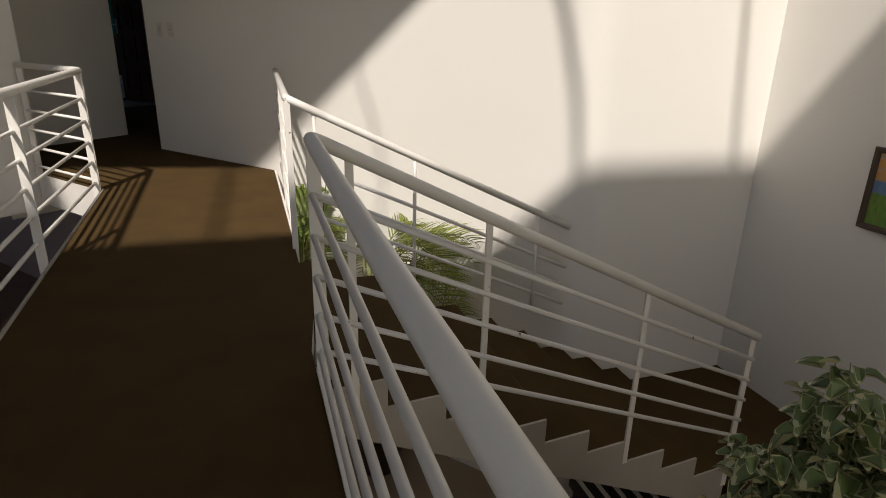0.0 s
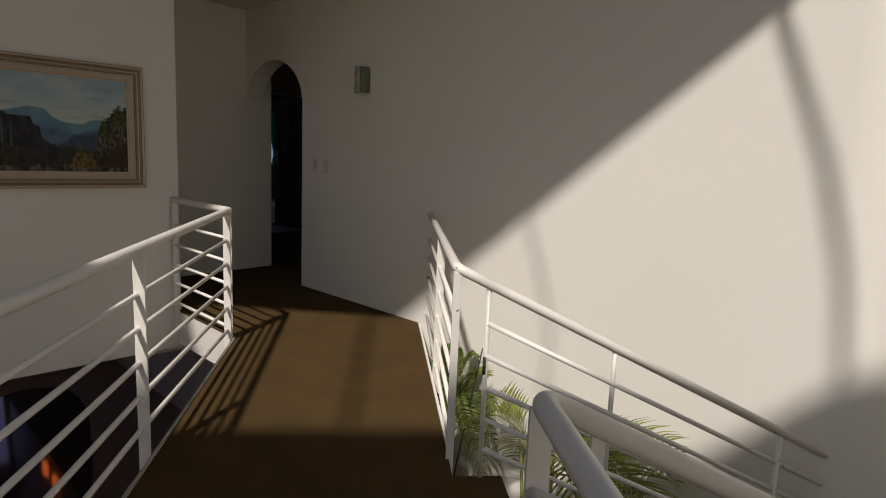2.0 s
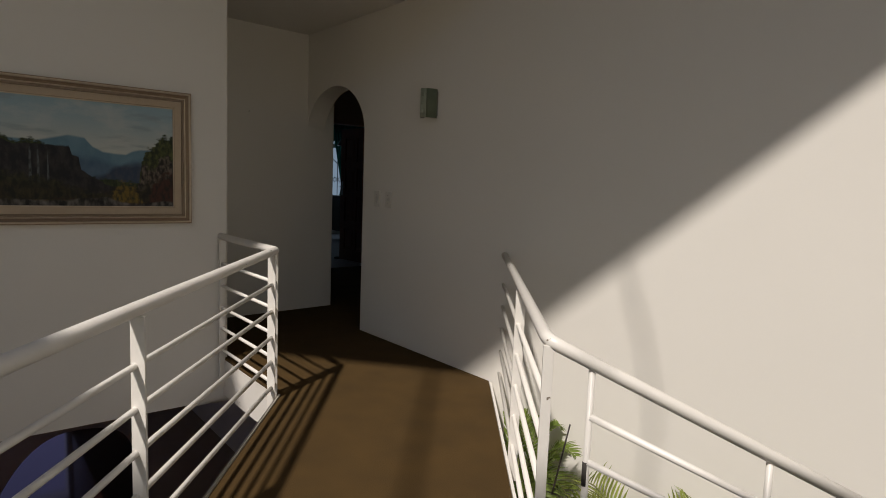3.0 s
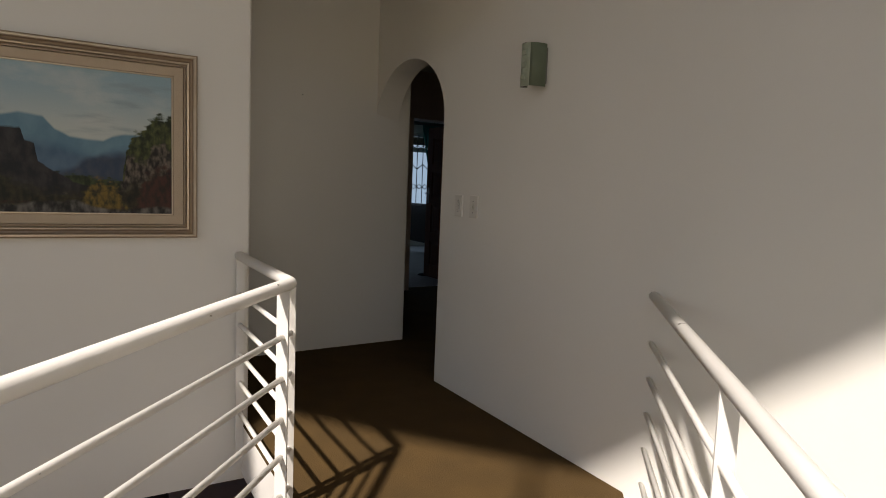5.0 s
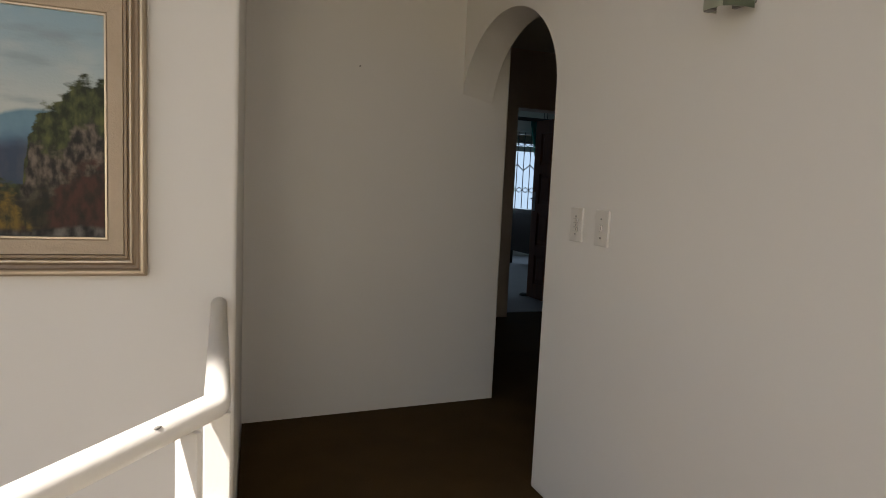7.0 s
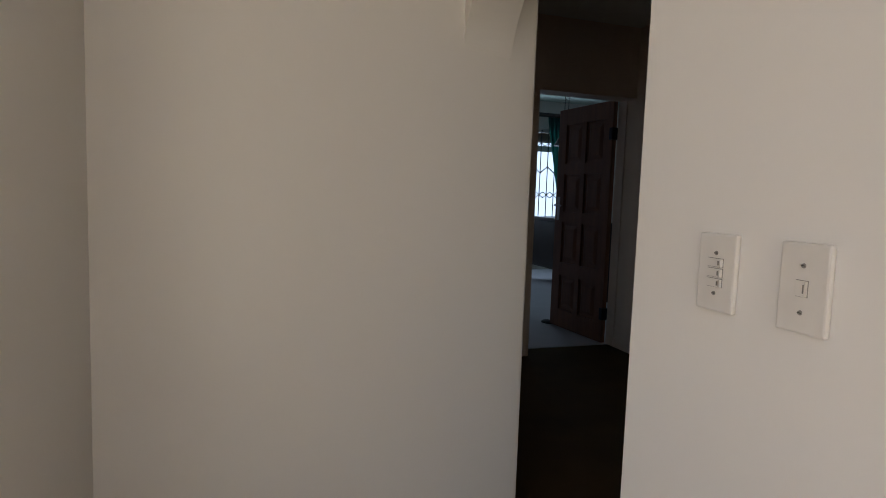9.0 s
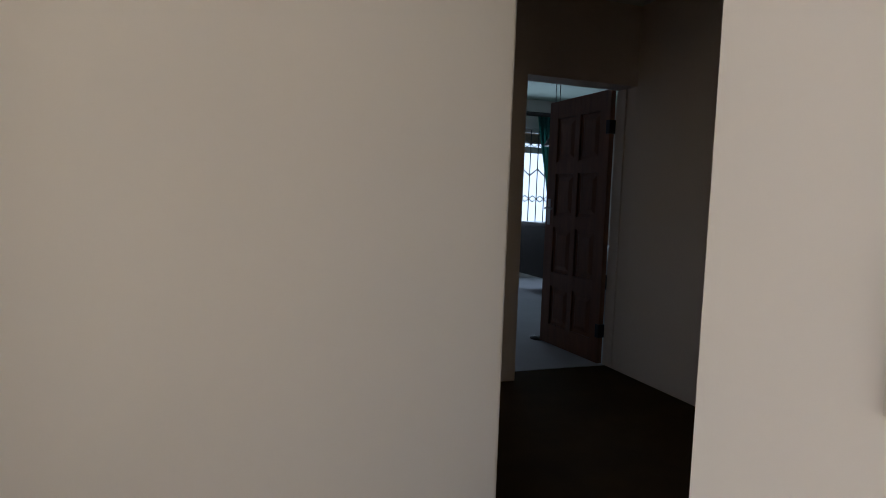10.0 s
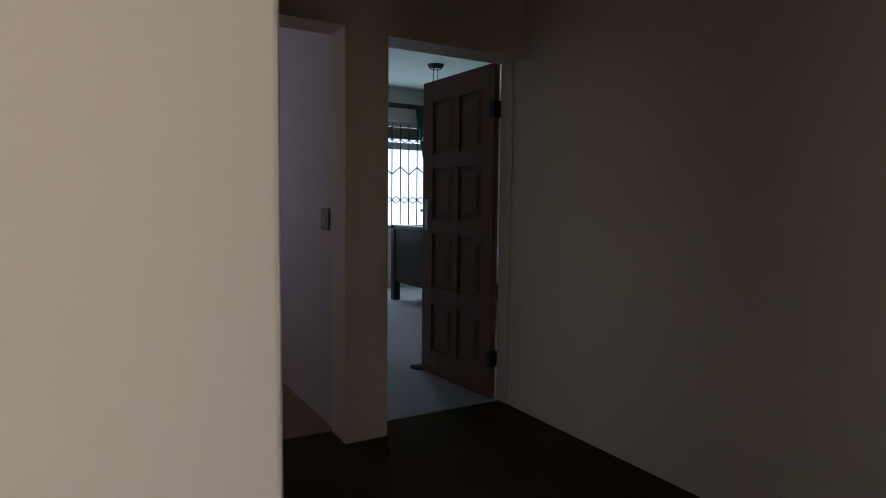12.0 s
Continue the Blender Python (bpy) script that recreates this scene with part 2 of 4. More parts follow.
def arch_wall():
    """The long white wall, with an arched opening at its end, as one solid."""
    bm = bmesh.new()
    t = 0.186
    x0, n = -1.04, 44
    arc = [(x0 / 2 + 0.52 * math.cos(math.pi * i / n), 1.67 + 0.43 * math.sin(math.pi * i / n)) for i in range(n + 1)]
    # face pieces between the arc and the top
    for y in (0, t):
        lo = [bm.verts.new((x, y, z)) for x, z in arc]
        hi = [bm.verts.new((x, y, H)) for x, z in arc]
        for i in range(n):
            bm.faces.new((lo[i], lo[i + 1], hi[i + 1], hi[i]))
    for i in range(n):
        (xa, za), (xb, zb) = arc[i], arc[i + 1]
        bm.faces.new([bm.verts.new(p) for p in ((xa, 0, za), (xb, 0, zb), (xb, t, zb), (xa, t, za))])
    k, b = Vector((4.395, 0, 0)), Q(UF, VR)
    near = k + (b - k).normalized() * 0.16
    turn = [Vector((4.235, 0, 0)).lerp(k, w).lerp(k.lerp(near, w), w) for w in (i / 28 for i in range(29))]
    prism(bm, [(0, 0)] + [xy(p) for p in turn] + [xy(b), xy(Q(UF - 0.2, VR)), (4.3951, 0.292), (0, 0.292)], LOW, H)
    box(bm, (x0, t, 2.6), (-0.001, 0.2925, H))
    bmesh.ops.remove_doubles(bm, verts=bm.verts, dist=0.0005)
    return structure("wall_arch", bm, plaster, "smooth white plastered wall with an arched opening, turning down beside the stairs", "wall")


arch_wall()
structure("wall_under_arch", boxed((-1.04, 0, LOW), (-0.002, 0.29, -0.3)), plaster, "white plastered wall below the landing", "wall")
bm = prism(bmesh.new(), [(-1.04, 0.292), (-1.24, 0.292), (-1.24, -1.37), (-0.955, -1.37)], -0.3, NOOK + 0.1)
bmesh.ops.bevel(bm, geom=[e for e in bm.edges if all(v.co.x > -1.05 and v.co.y > 0 for v in e.verts)], offset=0.01, segments=3, profile=0.5, affect="EDGES")
structure("wall_nook", bm, plaster, "smooth white plastered wall beside the arch", "wall")
bm = prism(bmesh.new(), [(-0.98, -1.153), (-0.98, -1.37), (0.01, -1.42), (0.01, -7.0), (0.21, -7.0), (0.21, -1.213)], -0.3, H)
bmesh.ops.bevel(bm, geom=[e for e in bm.edges if all(abs(v.co.x - 0.21) < 0.001 and v.co.y > -2 for v in e.verts)], offset=0.014, segments=4, profile=0.5, affect="EDGES")
structure("wall_picture", bm, plaster, "white plastered wall with a softened corner and a framed landscape", "wall")
structure("nook_bulkhead", prism(bmesh.new(), [(-1.04, -1.145), (0.19, -1.205), (0.214, -1.205), (1.1, -1.2), (1.9, -0.002), (-1.04, -0.002)], NOOK, H), plaster, "white low ceiling before the arch", "ceiling")
a, b = Q(UF - 0.2, VR + 0.001), Q(UF + 5.8, VR + 0.001)
structure("wall_stairs", prism(bmesh.new(), [xy(a), xy(b), xy(b + V * 0.2), xy(a + V * 0.2)], LOW, H), plaster, "white plastered wall at the foot of the stairs", "wall")
# Its opening is added, out of view, for the far fill lamp.
bm = bmesh.new()
for y0, y1, z0, z1 in ((-7.2, -4.8, LOW, H), (-1.4, b.y + 0.15, LOW, H), (-4.8, -1.4, LOW, 0.1), (-4.8, -1.4, 3.0, H)):
    box(bm, (b.x, y0, z0), (b.x + 0.2, y1, z1))
structure("wall_far", bm, plaster, "white plastered wall out of view, with an added opening for fill light", "wall")
# Both openings are made up behind the view to pass fill light.
bm = bmesh.new()
for x0, x1, z0, z1 in ((0.01, 1.3, LOW, H), (3.7, 5.4, LOW, H), (1.3, 3.7, LOW, 0.5), (1.3, 3.7, 3.0, H), (9.2, b.x, LOW, H), (5.4, 9.2, LOW, 0.9), (5.4, 9.2, 3.0, H)):
    box(bm, (x0, -7.2, z0), (x1, -7.0, z1))
structure("wall_back", bm, plaster, "white plastered wall out of view, with two added openings for fill light", "wall")

# hall ceiling with a faceted skylight
SKY = [(1.38, -3.66), (2.71, -2.59), (4.52, -1.145), (6.23, 0.21), (7.13, -0.53), (4.35, -3.825), (3.2, -5.13)]


def skylight_ceiling():
    bm = bmesh.new()
    outer = [(-0.3, -7.2), (9.7, -7.2), (9.7, 1.6), (-0.3, 1.6)]
    for z in (H, H + 0.12):
        vs = [[bm.verts.new((x, y, z)) for x, y in loop] for loop in (outer, SKY)]
        es = [bm.edges.new((loop[i], loop[(i + 1) % len(loop)])) for loop in vs for i in range(len(loop))]
        bmesh.ops.triangle_fill(bm, use_beauty=True, edges=es)
    bm.verts.ensure_lookup_table()
    for i in range(len(SKY)):
        p, q = SKY[i], SKY[(i + 1) % len(SKY)]
        bm.faces.new([bm.verts.new((*p, H)), bm.verts.new((*q, H)), bm.verts.new((*q, H + 0.12)), bm.verts.new((*p, H + 0.12))])
    return structure("ceiling", bm, ceiling_white, "white ceiling with a large faceted skylight", "ceiling")


skylight_ceiling()
for line, r in (([(4.35, -1.06), (4.5, -1.21), (5.0, -1.70), (5.30, -2.05), (5.5, -2.36)], 0.026), ([(5.55, -0.3), (5.77, -0.75), (6.27, -1.48)], 0.022),
                ([(3.38, -2.06), (3.51, -1.96), (3.8, -2.25), (4.04, -2.53), (4.45, -3.6)], 0.011), ([(3.99, -4.12), (2.52, -2.81)], 0.024)):
    structure("skylight_bar", tube(bmesh.new(), [(x, y, H + 0.06) for x, y in line], r, 8), white_metal, "white skylight glazing bar", "skylight")

# the bridge: slab, carpet, edge trim
def left_edge(u):
    return -1.265 + 0.028 * u


corner = Q(0.44, left_edge(0.44))
slab = [(0.212, corner.y), xy(corner), xy(Q(7.4, left_edge(7.4))), xy(Q(7.4, -0.04)), xy(Q(3.3, -0.04)), xy(Q(3.0, 0)), (O.x, -0.002), (-1.038, -0.002), (-1.038, -1.145), (0.212, -1.21)]
structure("bridge_slab", prism(bmesh.new(), slab, -0.27, -0.012), white_metal, "white painted bridge slab with a plain fascia", "floor")
structure("floor", prism(bmesh.new(), slab, -0.011, 0.0), carpet, "worn brown carpet on the bridge and landing", "floor")
structure("hall_floor", boxed((-3.37, 0.293, -0.3), (2.0, 2.33, 0.0)), carpet, "dark brown carpet in the passage", "floor")
structure("arch_sill_floor", boxed((-1.038, -0.001, -0.3), (-0.002, 0.2925, 0.0)), carpet, "brown carpet running through the arch", "floor")
for pts in ([(0.43, left_edge(0.43) - 0.013), (7.4, left_edge(7.4) - 0.013), (7.4, left_edge(7.4) - 0.001), (0.43, left_edge(0.43) - 0.001)],
            [(0.06, 0.0005), (2.1, 0.0005), (2.1, 0.014), (0.06, 0.014)], [(3.45, -0.0395), (7.4, -0.0395), (7.4, -0.027), (3.45, -0.027)]):
    bm = prism(bmesh.new(), pts, -0.1, 0.01)
    bm.transform(QM)
    open_side = pts[0][1] < -1
    structure("trim", bm, darkened_white if open_side else white_metal, "thin darker edge trim along the carpet" if open_side else "thin white metal edge trim along the bridge", "trim")

# lower level
structure("ground", boxed((-5.4, -7.2, LOW - 0.1), (9.7, 0.4, LOW)), carpet_grey, "dark grey carpet of the lower level", "floor")
structure("lower_ceiling", boxed((-5.4, -7.2, 1.0), (0.008, -1.43, 1.1)), ceiling_white, "white ceiling of the lower room", "ceiling")
structure("wall_lower_inner", boxed((-5.4, -1.43, -0.3), (-0.7, -1.385, 1.0)), plaster, "white plastered wall of the lower room", "wall")
structure("lower_ceiling_nook", boxed((-5.4, -1.43, -0.4), (-0.01, 0.0, -0.302)), ceiling_white, "white ceiling of the lower room", "ceiling")
structure("wall_lower_north", boxed((-5.4, 0.0, LOW), (-1.042, 0.2, -0.405)), plaster, "white plastered wall of the lower room", "wall")
structure("wall_lower_south", boxed((-5.4, -7.2, LOW), (0.0, -7.0, 1.0)), plaster, "white plastered wall of the lower room", "wall")
bm = bmesh.new()
for lo, hi in (((-5.6, -7.2, LOW), (-5.4, -3.2, 1.1)), ((-5.6, -1.5, LOW), (-5.4, 0.2, 1.1)), ((-5.6, -3.2, LOW), (-5.4, -1.5, -0.7)), ((-5.6, -3.2, 0.5), (-5.4, -1.5, 1.1))):
    box(bm, lo, hi)
structure("wall_lower_west", bm, plaster, "white plastered wall with a window", "wall")

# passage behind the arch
structure("wall_passage_north", boxed((-3.17, 2.285, 0), (2.0, 2.5, 2.6)), dimmed_passage, "cream-toned passage wall, shade put into its darker colour", "wall")
structure("wall_passage_south", boxed((-3.17, 0.18, 0), (-1.242, 0.292, 2.6)), dimmed_passage, "cream-toned passage wall, shade put into its darker colour", "wall")
structure("wall_passage_end", boxed((2.0, 0.2, 0), (2.2, 2.5, 2.6)), dimmed_passage, "cream-toned passage wall, shade put into its darker colour", "wall")
# Unseen covers, added so that no sun leaks in between walls and ceilings.
structure("leak_cover_rear", boxed((-8.9, -1.36, 3.01), (-1.045, 6.6, 3.15)), ceiling_white, "unseen slab added over the rear rooms to stop stray sun", "roof")
structure("leak_cover_passage", boxed((-1.044, 0.294, 2.76), (2.4, 2.7, 2.9)), ceiling_white, "unseen slab added over the passage to stop stray sun", "roof")
structure("leak_cover_passage_rear", boxed((-3.36, 0.17, 2.76), (-1.045, 2.7, 2.9)), ceiling_white, "unseen slab added over the passage to stop stray sun", "roof")
structure("ceiling_passage", boxed((-3.17, 0.293, 2.6), (2.2, 2.5, 2.75)), ceiling_white, "white passage ceiling", "ceiling")
bm = bmesh.new()
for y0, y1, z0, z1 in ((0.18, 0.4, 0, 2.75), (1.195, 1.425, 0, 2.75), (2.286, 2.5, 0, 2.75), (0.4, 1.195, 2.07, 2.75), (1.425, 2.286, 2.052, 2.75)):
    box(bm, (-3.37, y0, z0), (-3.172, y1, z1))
structure("wall_doors", bm, dimmed_passage, "cream-toned wall with two doorways, shade put into its darker colour", "wall")

# bedroom shell and the side room
structure("bedroom_floor", boxed((-8.5, 1.33, -0.1), (-3.372, 6.2, 0.004)), carpet_pale, "pale grey carpet in the bedroom", "floor")
structure("side_room_floor", boxed((-6.0, -1.0, -0.1), (-3.372, 1.21, 0.004)), tan_floor, "tan floor of the side room", "floor")
structure("wall_side_room", boxed((-8.5, 1.212, 0), (-3.372, 1.328, 2.85)), lilac_wall, "pale wall of the side room", "wall")
# Window added out of sight to let some light into the side room.
bm = bmesh.new()
for y0, y1, z0, z1 in ((-1.2, -0.5, 0, 2.85), (0.3, 1.21, 0, 2.85), (-0.5, 0.3, 0, 1.3), (-0.5, 0.3, 2.1, 2.85)):
    box(bm, (-6.2, y0, z0), (-6.0, y1, z1))
structure("wall_side_room_end", bm, lilac_wall, "pale wall of the side room with an added window out of sight", "wall")
structure("wall_bedroom_north", boxed((-8.5, 6.2, 0), (-3.2, 6.4, 2.85)), plaster, "white bedroom wall", "wall")
structure("wall_bedroom_east", boxed((-3.37, 2.502, 0), (-3.2, 6.2, 2.85)), plaster, "white bedroom wall", "wall")
structure("ceiling_bedroom", boxed((-8.7, -1.2, 2.85), (-3.172, 6.4, 3.0)), ceiling_green, "pale green-white bedroom ceiling", "ceiling")
bm = bmesh.new()
for lo, hi in (((-8.5, 1.33, 0), (-8.3, 2.7, 2.85)), ((-8.5, 5.0, 0), (-8.3, 6.2, 2.85)), ((-8.5, 2.7, 0), (-8.3, 5.0, 0.86)), ((-8.5, 2.7, 2.4), (-8.3, 5.0, 2.85))):
    box(bm, lo, hi)
structure("wall_window", bm, plaster, "white bedroom wall with a wide window", "wall")
structure("wall_side_room_south", boxed((-6.0, -1.2, 0), (-3.2, -1.0, 2.85)), lilac_wall, "pale wall of the side room", "wall")
structure("wall_side_room_east", boxed((-3.37, -1.0, 0), (-3.2, 0.178, 2.85)), lilac_wall, "pale wall of the side room", "wall")
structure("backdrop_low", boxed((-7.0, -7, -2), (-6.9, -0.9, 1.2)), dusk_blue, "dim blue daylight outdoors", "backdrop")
structure("backdrop", boxed((-14, -6, -2), (-13.9, 14, 9)), outdoors, "bright hazy daylight outdoors", "backdrop")


# ---- stairs ----
RUN, RISE, STEPS, FIRST = 0.247, 0.126, 9, 0.22


def near_u(v):
    return 3.46 - 0.1 * v


def stairs():
    st = thing("staircase", Q(2.8, 0.2, -0.9), "carpeted stairs with white sawtooth sides, going down from the bridge", "stairs")
    made = []
    nose = lambda k: FIRST + RUN * k
    level = lambda k: -0.087 - RISE * k
    for k in range(STEPS):
        v0, v1, z = 0.016 if k == 0 else nose(k - 1), nose(k) + 0.018, level(k)
        far = 2.1 if v0 < 1.4 else UF + 0.004
        bm = prism(bmesh.new(), [(far, v0), (near_u(v0), v0), (near_u(v1), v1), (far, v1)], z - RISE * 1.02, z)
        bmesh.ops.bevel(bm, geom=[e for e in bm.edges if all(abs(w.co.y - v1) < 0.001 and abs(w.co.z - z) < 0.001 for w in e.verts)], offset=0.012, segments=3, profile=0.5, affect="EDGES")
        bm.transform(QM)
        made.append(part("step", bm, carpet))
    bm = bmesh.new()
    top = [(0.016, level(0) + 0.004)]
    for k in range(STEPS):
        top += [(nose(k) + 0.004, level(k) + 0.004)] + ([(nose(k) + 0.004, level(k + 1) + 0.004)] if k < STEPS - 1 else [])
    low = [(v, -0.27 - 0.5 * v) for v, z in top]
    sides = []
    for off in (0.004, 0.016):
        sides.append(([bm.verts.new(Q(near_u(v) + off, v, z)) for v, z in top], [bm.verts.new(Q(near_u(v) + off, v, z)) for v, z in low]))
    for up, dn in sides:
        for i in range(len(top) - 1):
            if abs(top[i][0] - top[i + 1][0]) > 0.001:
                bm.faces.new((up[i], up[i + 1], dn[i + 1], dn[i]))
    (ua, da), (ub, db) = sides
    for i in range(len(top) - 1):
        bm.faces.new((ua[i], ub[i], ub[i + 1], ua[i + 1]))
        if abs(top[i][0] - top[i + 1][0]) > 0.001:
            bm.faces.new((da[i], da[i + 1], db[i + 1], db[i]))
    for i in (0, -1):
        bm.faces.new((ua[i], da[i], db[i], ub[i]))
    # The string is coloured darker in place of the shade that falls on it.
    made.append(part("string", bm, darkened_white, label="off-white sawtooth stair string, shade put into its darker colour"))
    adopt(st, *made)
    z = level(STEPS)
    v0 = nose(STEPS - 1)
    land = [Q(UF + 0.002, v0 + 0.02), Q(near_u(v0), v0 + 0.02), Q(4.7, v0 + 0.02), Q(4.7, VR), Q(UF + 0.002, VR)]
    structure("stair_landing", prism(bmesh.new(), [xy(q) for q in land], z - 0.2, z), carpet, "brown carpeted landing at the foot of the stairs", "floor")


stairs()


# ---- railings ----
DROPS = (0.187, 0.33, 0.475, 0.62, 0.765)       # the bars under the handrail, on the level
CORNER_DROPS = (0.187, 0.342, 0.494, 0.638, 0.79)       # at the return to the picture wall
MID_DROPS = (0.176, 0.314, 0.455, 0.596, 0.735)         # along the bridge
FAR_DROPS = ((0.158, 0.3, 0.435, 0.573, 0.71), (0.147, 0.278, 0.41, 0.54, 0.67))        # top and foot of the stairs, wall side
NEAR_DROPS = ((0.187, 0.33, 0.47, 0.615, 0.755), (0.132, 0.257, 0.377, 0.505, 0.61))    # the same, open side


def plate(at, top, bottom, wide, along, thick=0.012):
    """A flat upright bar; its broad side stands across 'along'."""
    t = Vector((along.x, along.y, 0)).normalized()
    n = Vector((-t.y, t.x, 0))
    m = Matrix(((n.x, t.x, 0, at.x), (n.y, t.y, 0, at.y), (0, 0, 1, 0), (0, 0, 0, 1)))
    return boxed((-wide / 2, -thick / 2, bottom), (wide / 2, thick / 2, top), m, 0.002)


def railing(label, line, posts, bar_line, base, bar_r=0.011, hand_r=0.023):
    """A white rail: handrail, five bars, uprights. line: handrail points; bar_line: runs of (point, drops of the bars there);
    posts: (point, height of its top, foot, width, along)."""
    th = thing("railing", base, label, "railing", "white railings")
    made = [part("handrail", tube(bmesh.new(), line, hand_r, 16), white_metal)]
    for k in range(len(DROPS)):
        for seg in bar_line:
            made.append(part("bar", tube(bmesh.new(), [Vector(p) - Vector((0, 0, drops[k])) for p, drops in seg], bar_r, 10), white_metal))
    for at, top, foot, wide, along in posts:
        made.append(part("post", plate(at, top, foot, wide, along), white_metal))
    adopt(th, *made)
    return th


# along the bridge, with a return to the picture wall
def left_rail(u, z=0.0):
    return Q(u, -1.303 + 0.024 * u, z)


ZL = 0.857
c = left_rail(0.42, ZL)
wl = Vector((0.214, c.y, ZL))
far_end = left_rail(7.3, ZL)
bridge_rail = railing("white steel railing along the bridge, turning to the wall", [wl] + bend(wl, c, far_end, 0.016, 4) + [left_rail(2.5, ZL), far_end],
        [(left_rail(0.49), ZL - 0.02, -0.13, 0.045, U), (Vector((c.x - 0.012, c.y, 0)), ZL - 0.02, -0.13, 0.045, Vector((1, 0, 0))), (Q(2.07, -1.243), ZL - 0.02, -0.1, 0.045, U), (Q(3.75, -1.2), ZL - 0.02, -0.1, 0.045, U),
         (Q(5.4, -1.165), ZL - 0.02, -0.1, 0.045, U), (Vector((0.24, c.y, 0)), ZL - 0.02, -0.2, 0.04, Vector((1, 0, 0)))],
                      [[(wl, CORNER_DROPS), (c, CORNER_DROPS)], [(c, CORNER_DROPS), (left_rail(2.07, ZL), MID_DROPS), (far_end, MID_DROPS)]], base=left_rail(0.45, -0.13))

bm = bmesh.new()
bmesh.ops.create_icosphere(bm, subdivisions=2, radius=1.0, matrix=Matrix.Translation(left_rail(0.572, ZL) + V * 0.0150 + Vector((0, 0, 0.0165))) @ QM.to_3x3().to_4x4() @ Matrix.Diagonal((0.008, 0.003, 0.003, 1)))
adopt(bridge_rail, part("paint_chip", bm, grey_seam, None, "dark patch of chipped paint"))

# stairs' side: from the arch wall to the newel, then down the stairs to the wall
SF, SN = 0.475, 0.509                       # slopes of the two stair rails
w0, nw = Q(0.04, 0.06, 0.84), Q(2.11, 0.0, 0.824)
fe = Q(2.1, 1.735, 0.817 - SF * 1.735)
far_rail = railing("white steel railing from the wall and down beside the stairs", [w0] + bend(w0, nw, fe, 0.05, 6) + [fe],
                   [(Q(1.15, 0.035), 0.82, -0.1, 0.045, U), (Q(2.11, 0.003), 0.808, -0.2, 0.032, U)],
                   [[(w0, DROPS), (Q(2.105, 0.005, 0.826), DROPS)], [(Q(2.11, 0.138, 0.817 - SF * 0.138), FAR_DROPS[0]), (fe, FAR_DROPS[1])]], base=Q(2.1, 0.003, -0.2), hand_r=0.021)
for v, drop in ((0.138, 0.93), (0.695, 0.93), (1.5, 0.685)):
    z = 0.817 - SF * v
    adopt(far_rail, part("post", tube(bmesh.new(), [Q(2.105, v, z - 0.01), Q(2.105, v, z - drop)], 0.011, 10), white_metal))

adopt(far_rail, part("paint_chip", tube(bmesh.new(), [Q(2.108, 0.1345, 0.45), Q(2.108, 0.1345, 0.375)], 0.0092, 6), shadow_gap, None, "dark patch of chipped paint"))

# camera's side: level along the bridge, then down the near side of the stairs
nc = Q(3.48, -0.025, 0.845)
ne = Q(near_u(2.215) + 0.02, 2.215, 0.845 - SN * 2.215)
far2 = Q(7.3, -0.04, 0.84)
near_rail = railing("white steel railing along the bridge and down the open stair edge", [far2, Q(4.6, -0.033, 0.84)] + bend(far2, nc, ne, 0.06, 6) + [ne],
                    [(Q(3.47, -0.015), 0.82, -0.25, 0.045, U), (Q(5.2, -0.02), 0.82, -0.1, 0.06, U)],
                    [[(far2, DROPS), (nc, DROPS)], [(nc, NEAR_DROPS[0]), (ne, NEAR_DROPS[1])]], base=Q(3.47, 0.01, -0.25))
for v, w in ((0.1, 0.028), (0.63, 0.026), (1.45, 0.026), (2.195, 0.035)):
    z = 0.845 - SN * v
    adopt(near_rail, part("post", plate(Q(near_u(v) + 0.012, v), z - 0.015, z - 0.95, w, U), white_metal))


# ---- pictures ----
class Field:
    """Sums of node sockets, to write a picture's layers as formulas."""

    def __init__(self, tree):
        self.t = tree

    def op(self, kind, a, b=None, clamp=False):
        n = self.t.nodes.new("ShaderNodeMath")
        n.operation, n.use_clamp = kind, clamp
        for i, v in enumerate((a, b)):
            if v is None:
                continue
            if isinstance(v, (int, float)):
                n.inputs[i].default_value = v
            else:
                self.t.links.new(v, n.inputs[i])
        return n.outputs[0]

    def step(self, x, lo, hi):
        n = self.t.nodes.new("ShaderNodeMapRange")
        n.interpolation_type = "SMOOTHSTEP"
        self.t.links.new(x, n.inputs["Value"])
        n.inputs["From Min"].default_value, n.inputs["From Max"].default_value = lo, hi
        return n.outputs[0]

    def noise(self, vec, scale, detail=6.0):
        n = self.t.nodes.new("ShaderNodeTexNoise")
        n.inputs["Scale"].default_value, n.inputs["Detail"].default_value = scale, detail
        self.t.links.new(vec, n.inputs["Vector"])
        return n.outputs["Fac"]

    def mix(self, f, a, b):
        n = self.t.nodes.new("ShaderNodeMix")
        n.data_type = "RGBA"
        for key, v in (("Factor", f), ("A", a), ("B", b)):
            if isinstance(v, tuple):
                n.inputs[key].default_value = (*v, 1)
            elif isinstance(v, (int, float)):
                n.inputs[key].default_value = v
            else:
                self.t.links.new(v, n.inputs[key])
        return n.outputs["Result"]


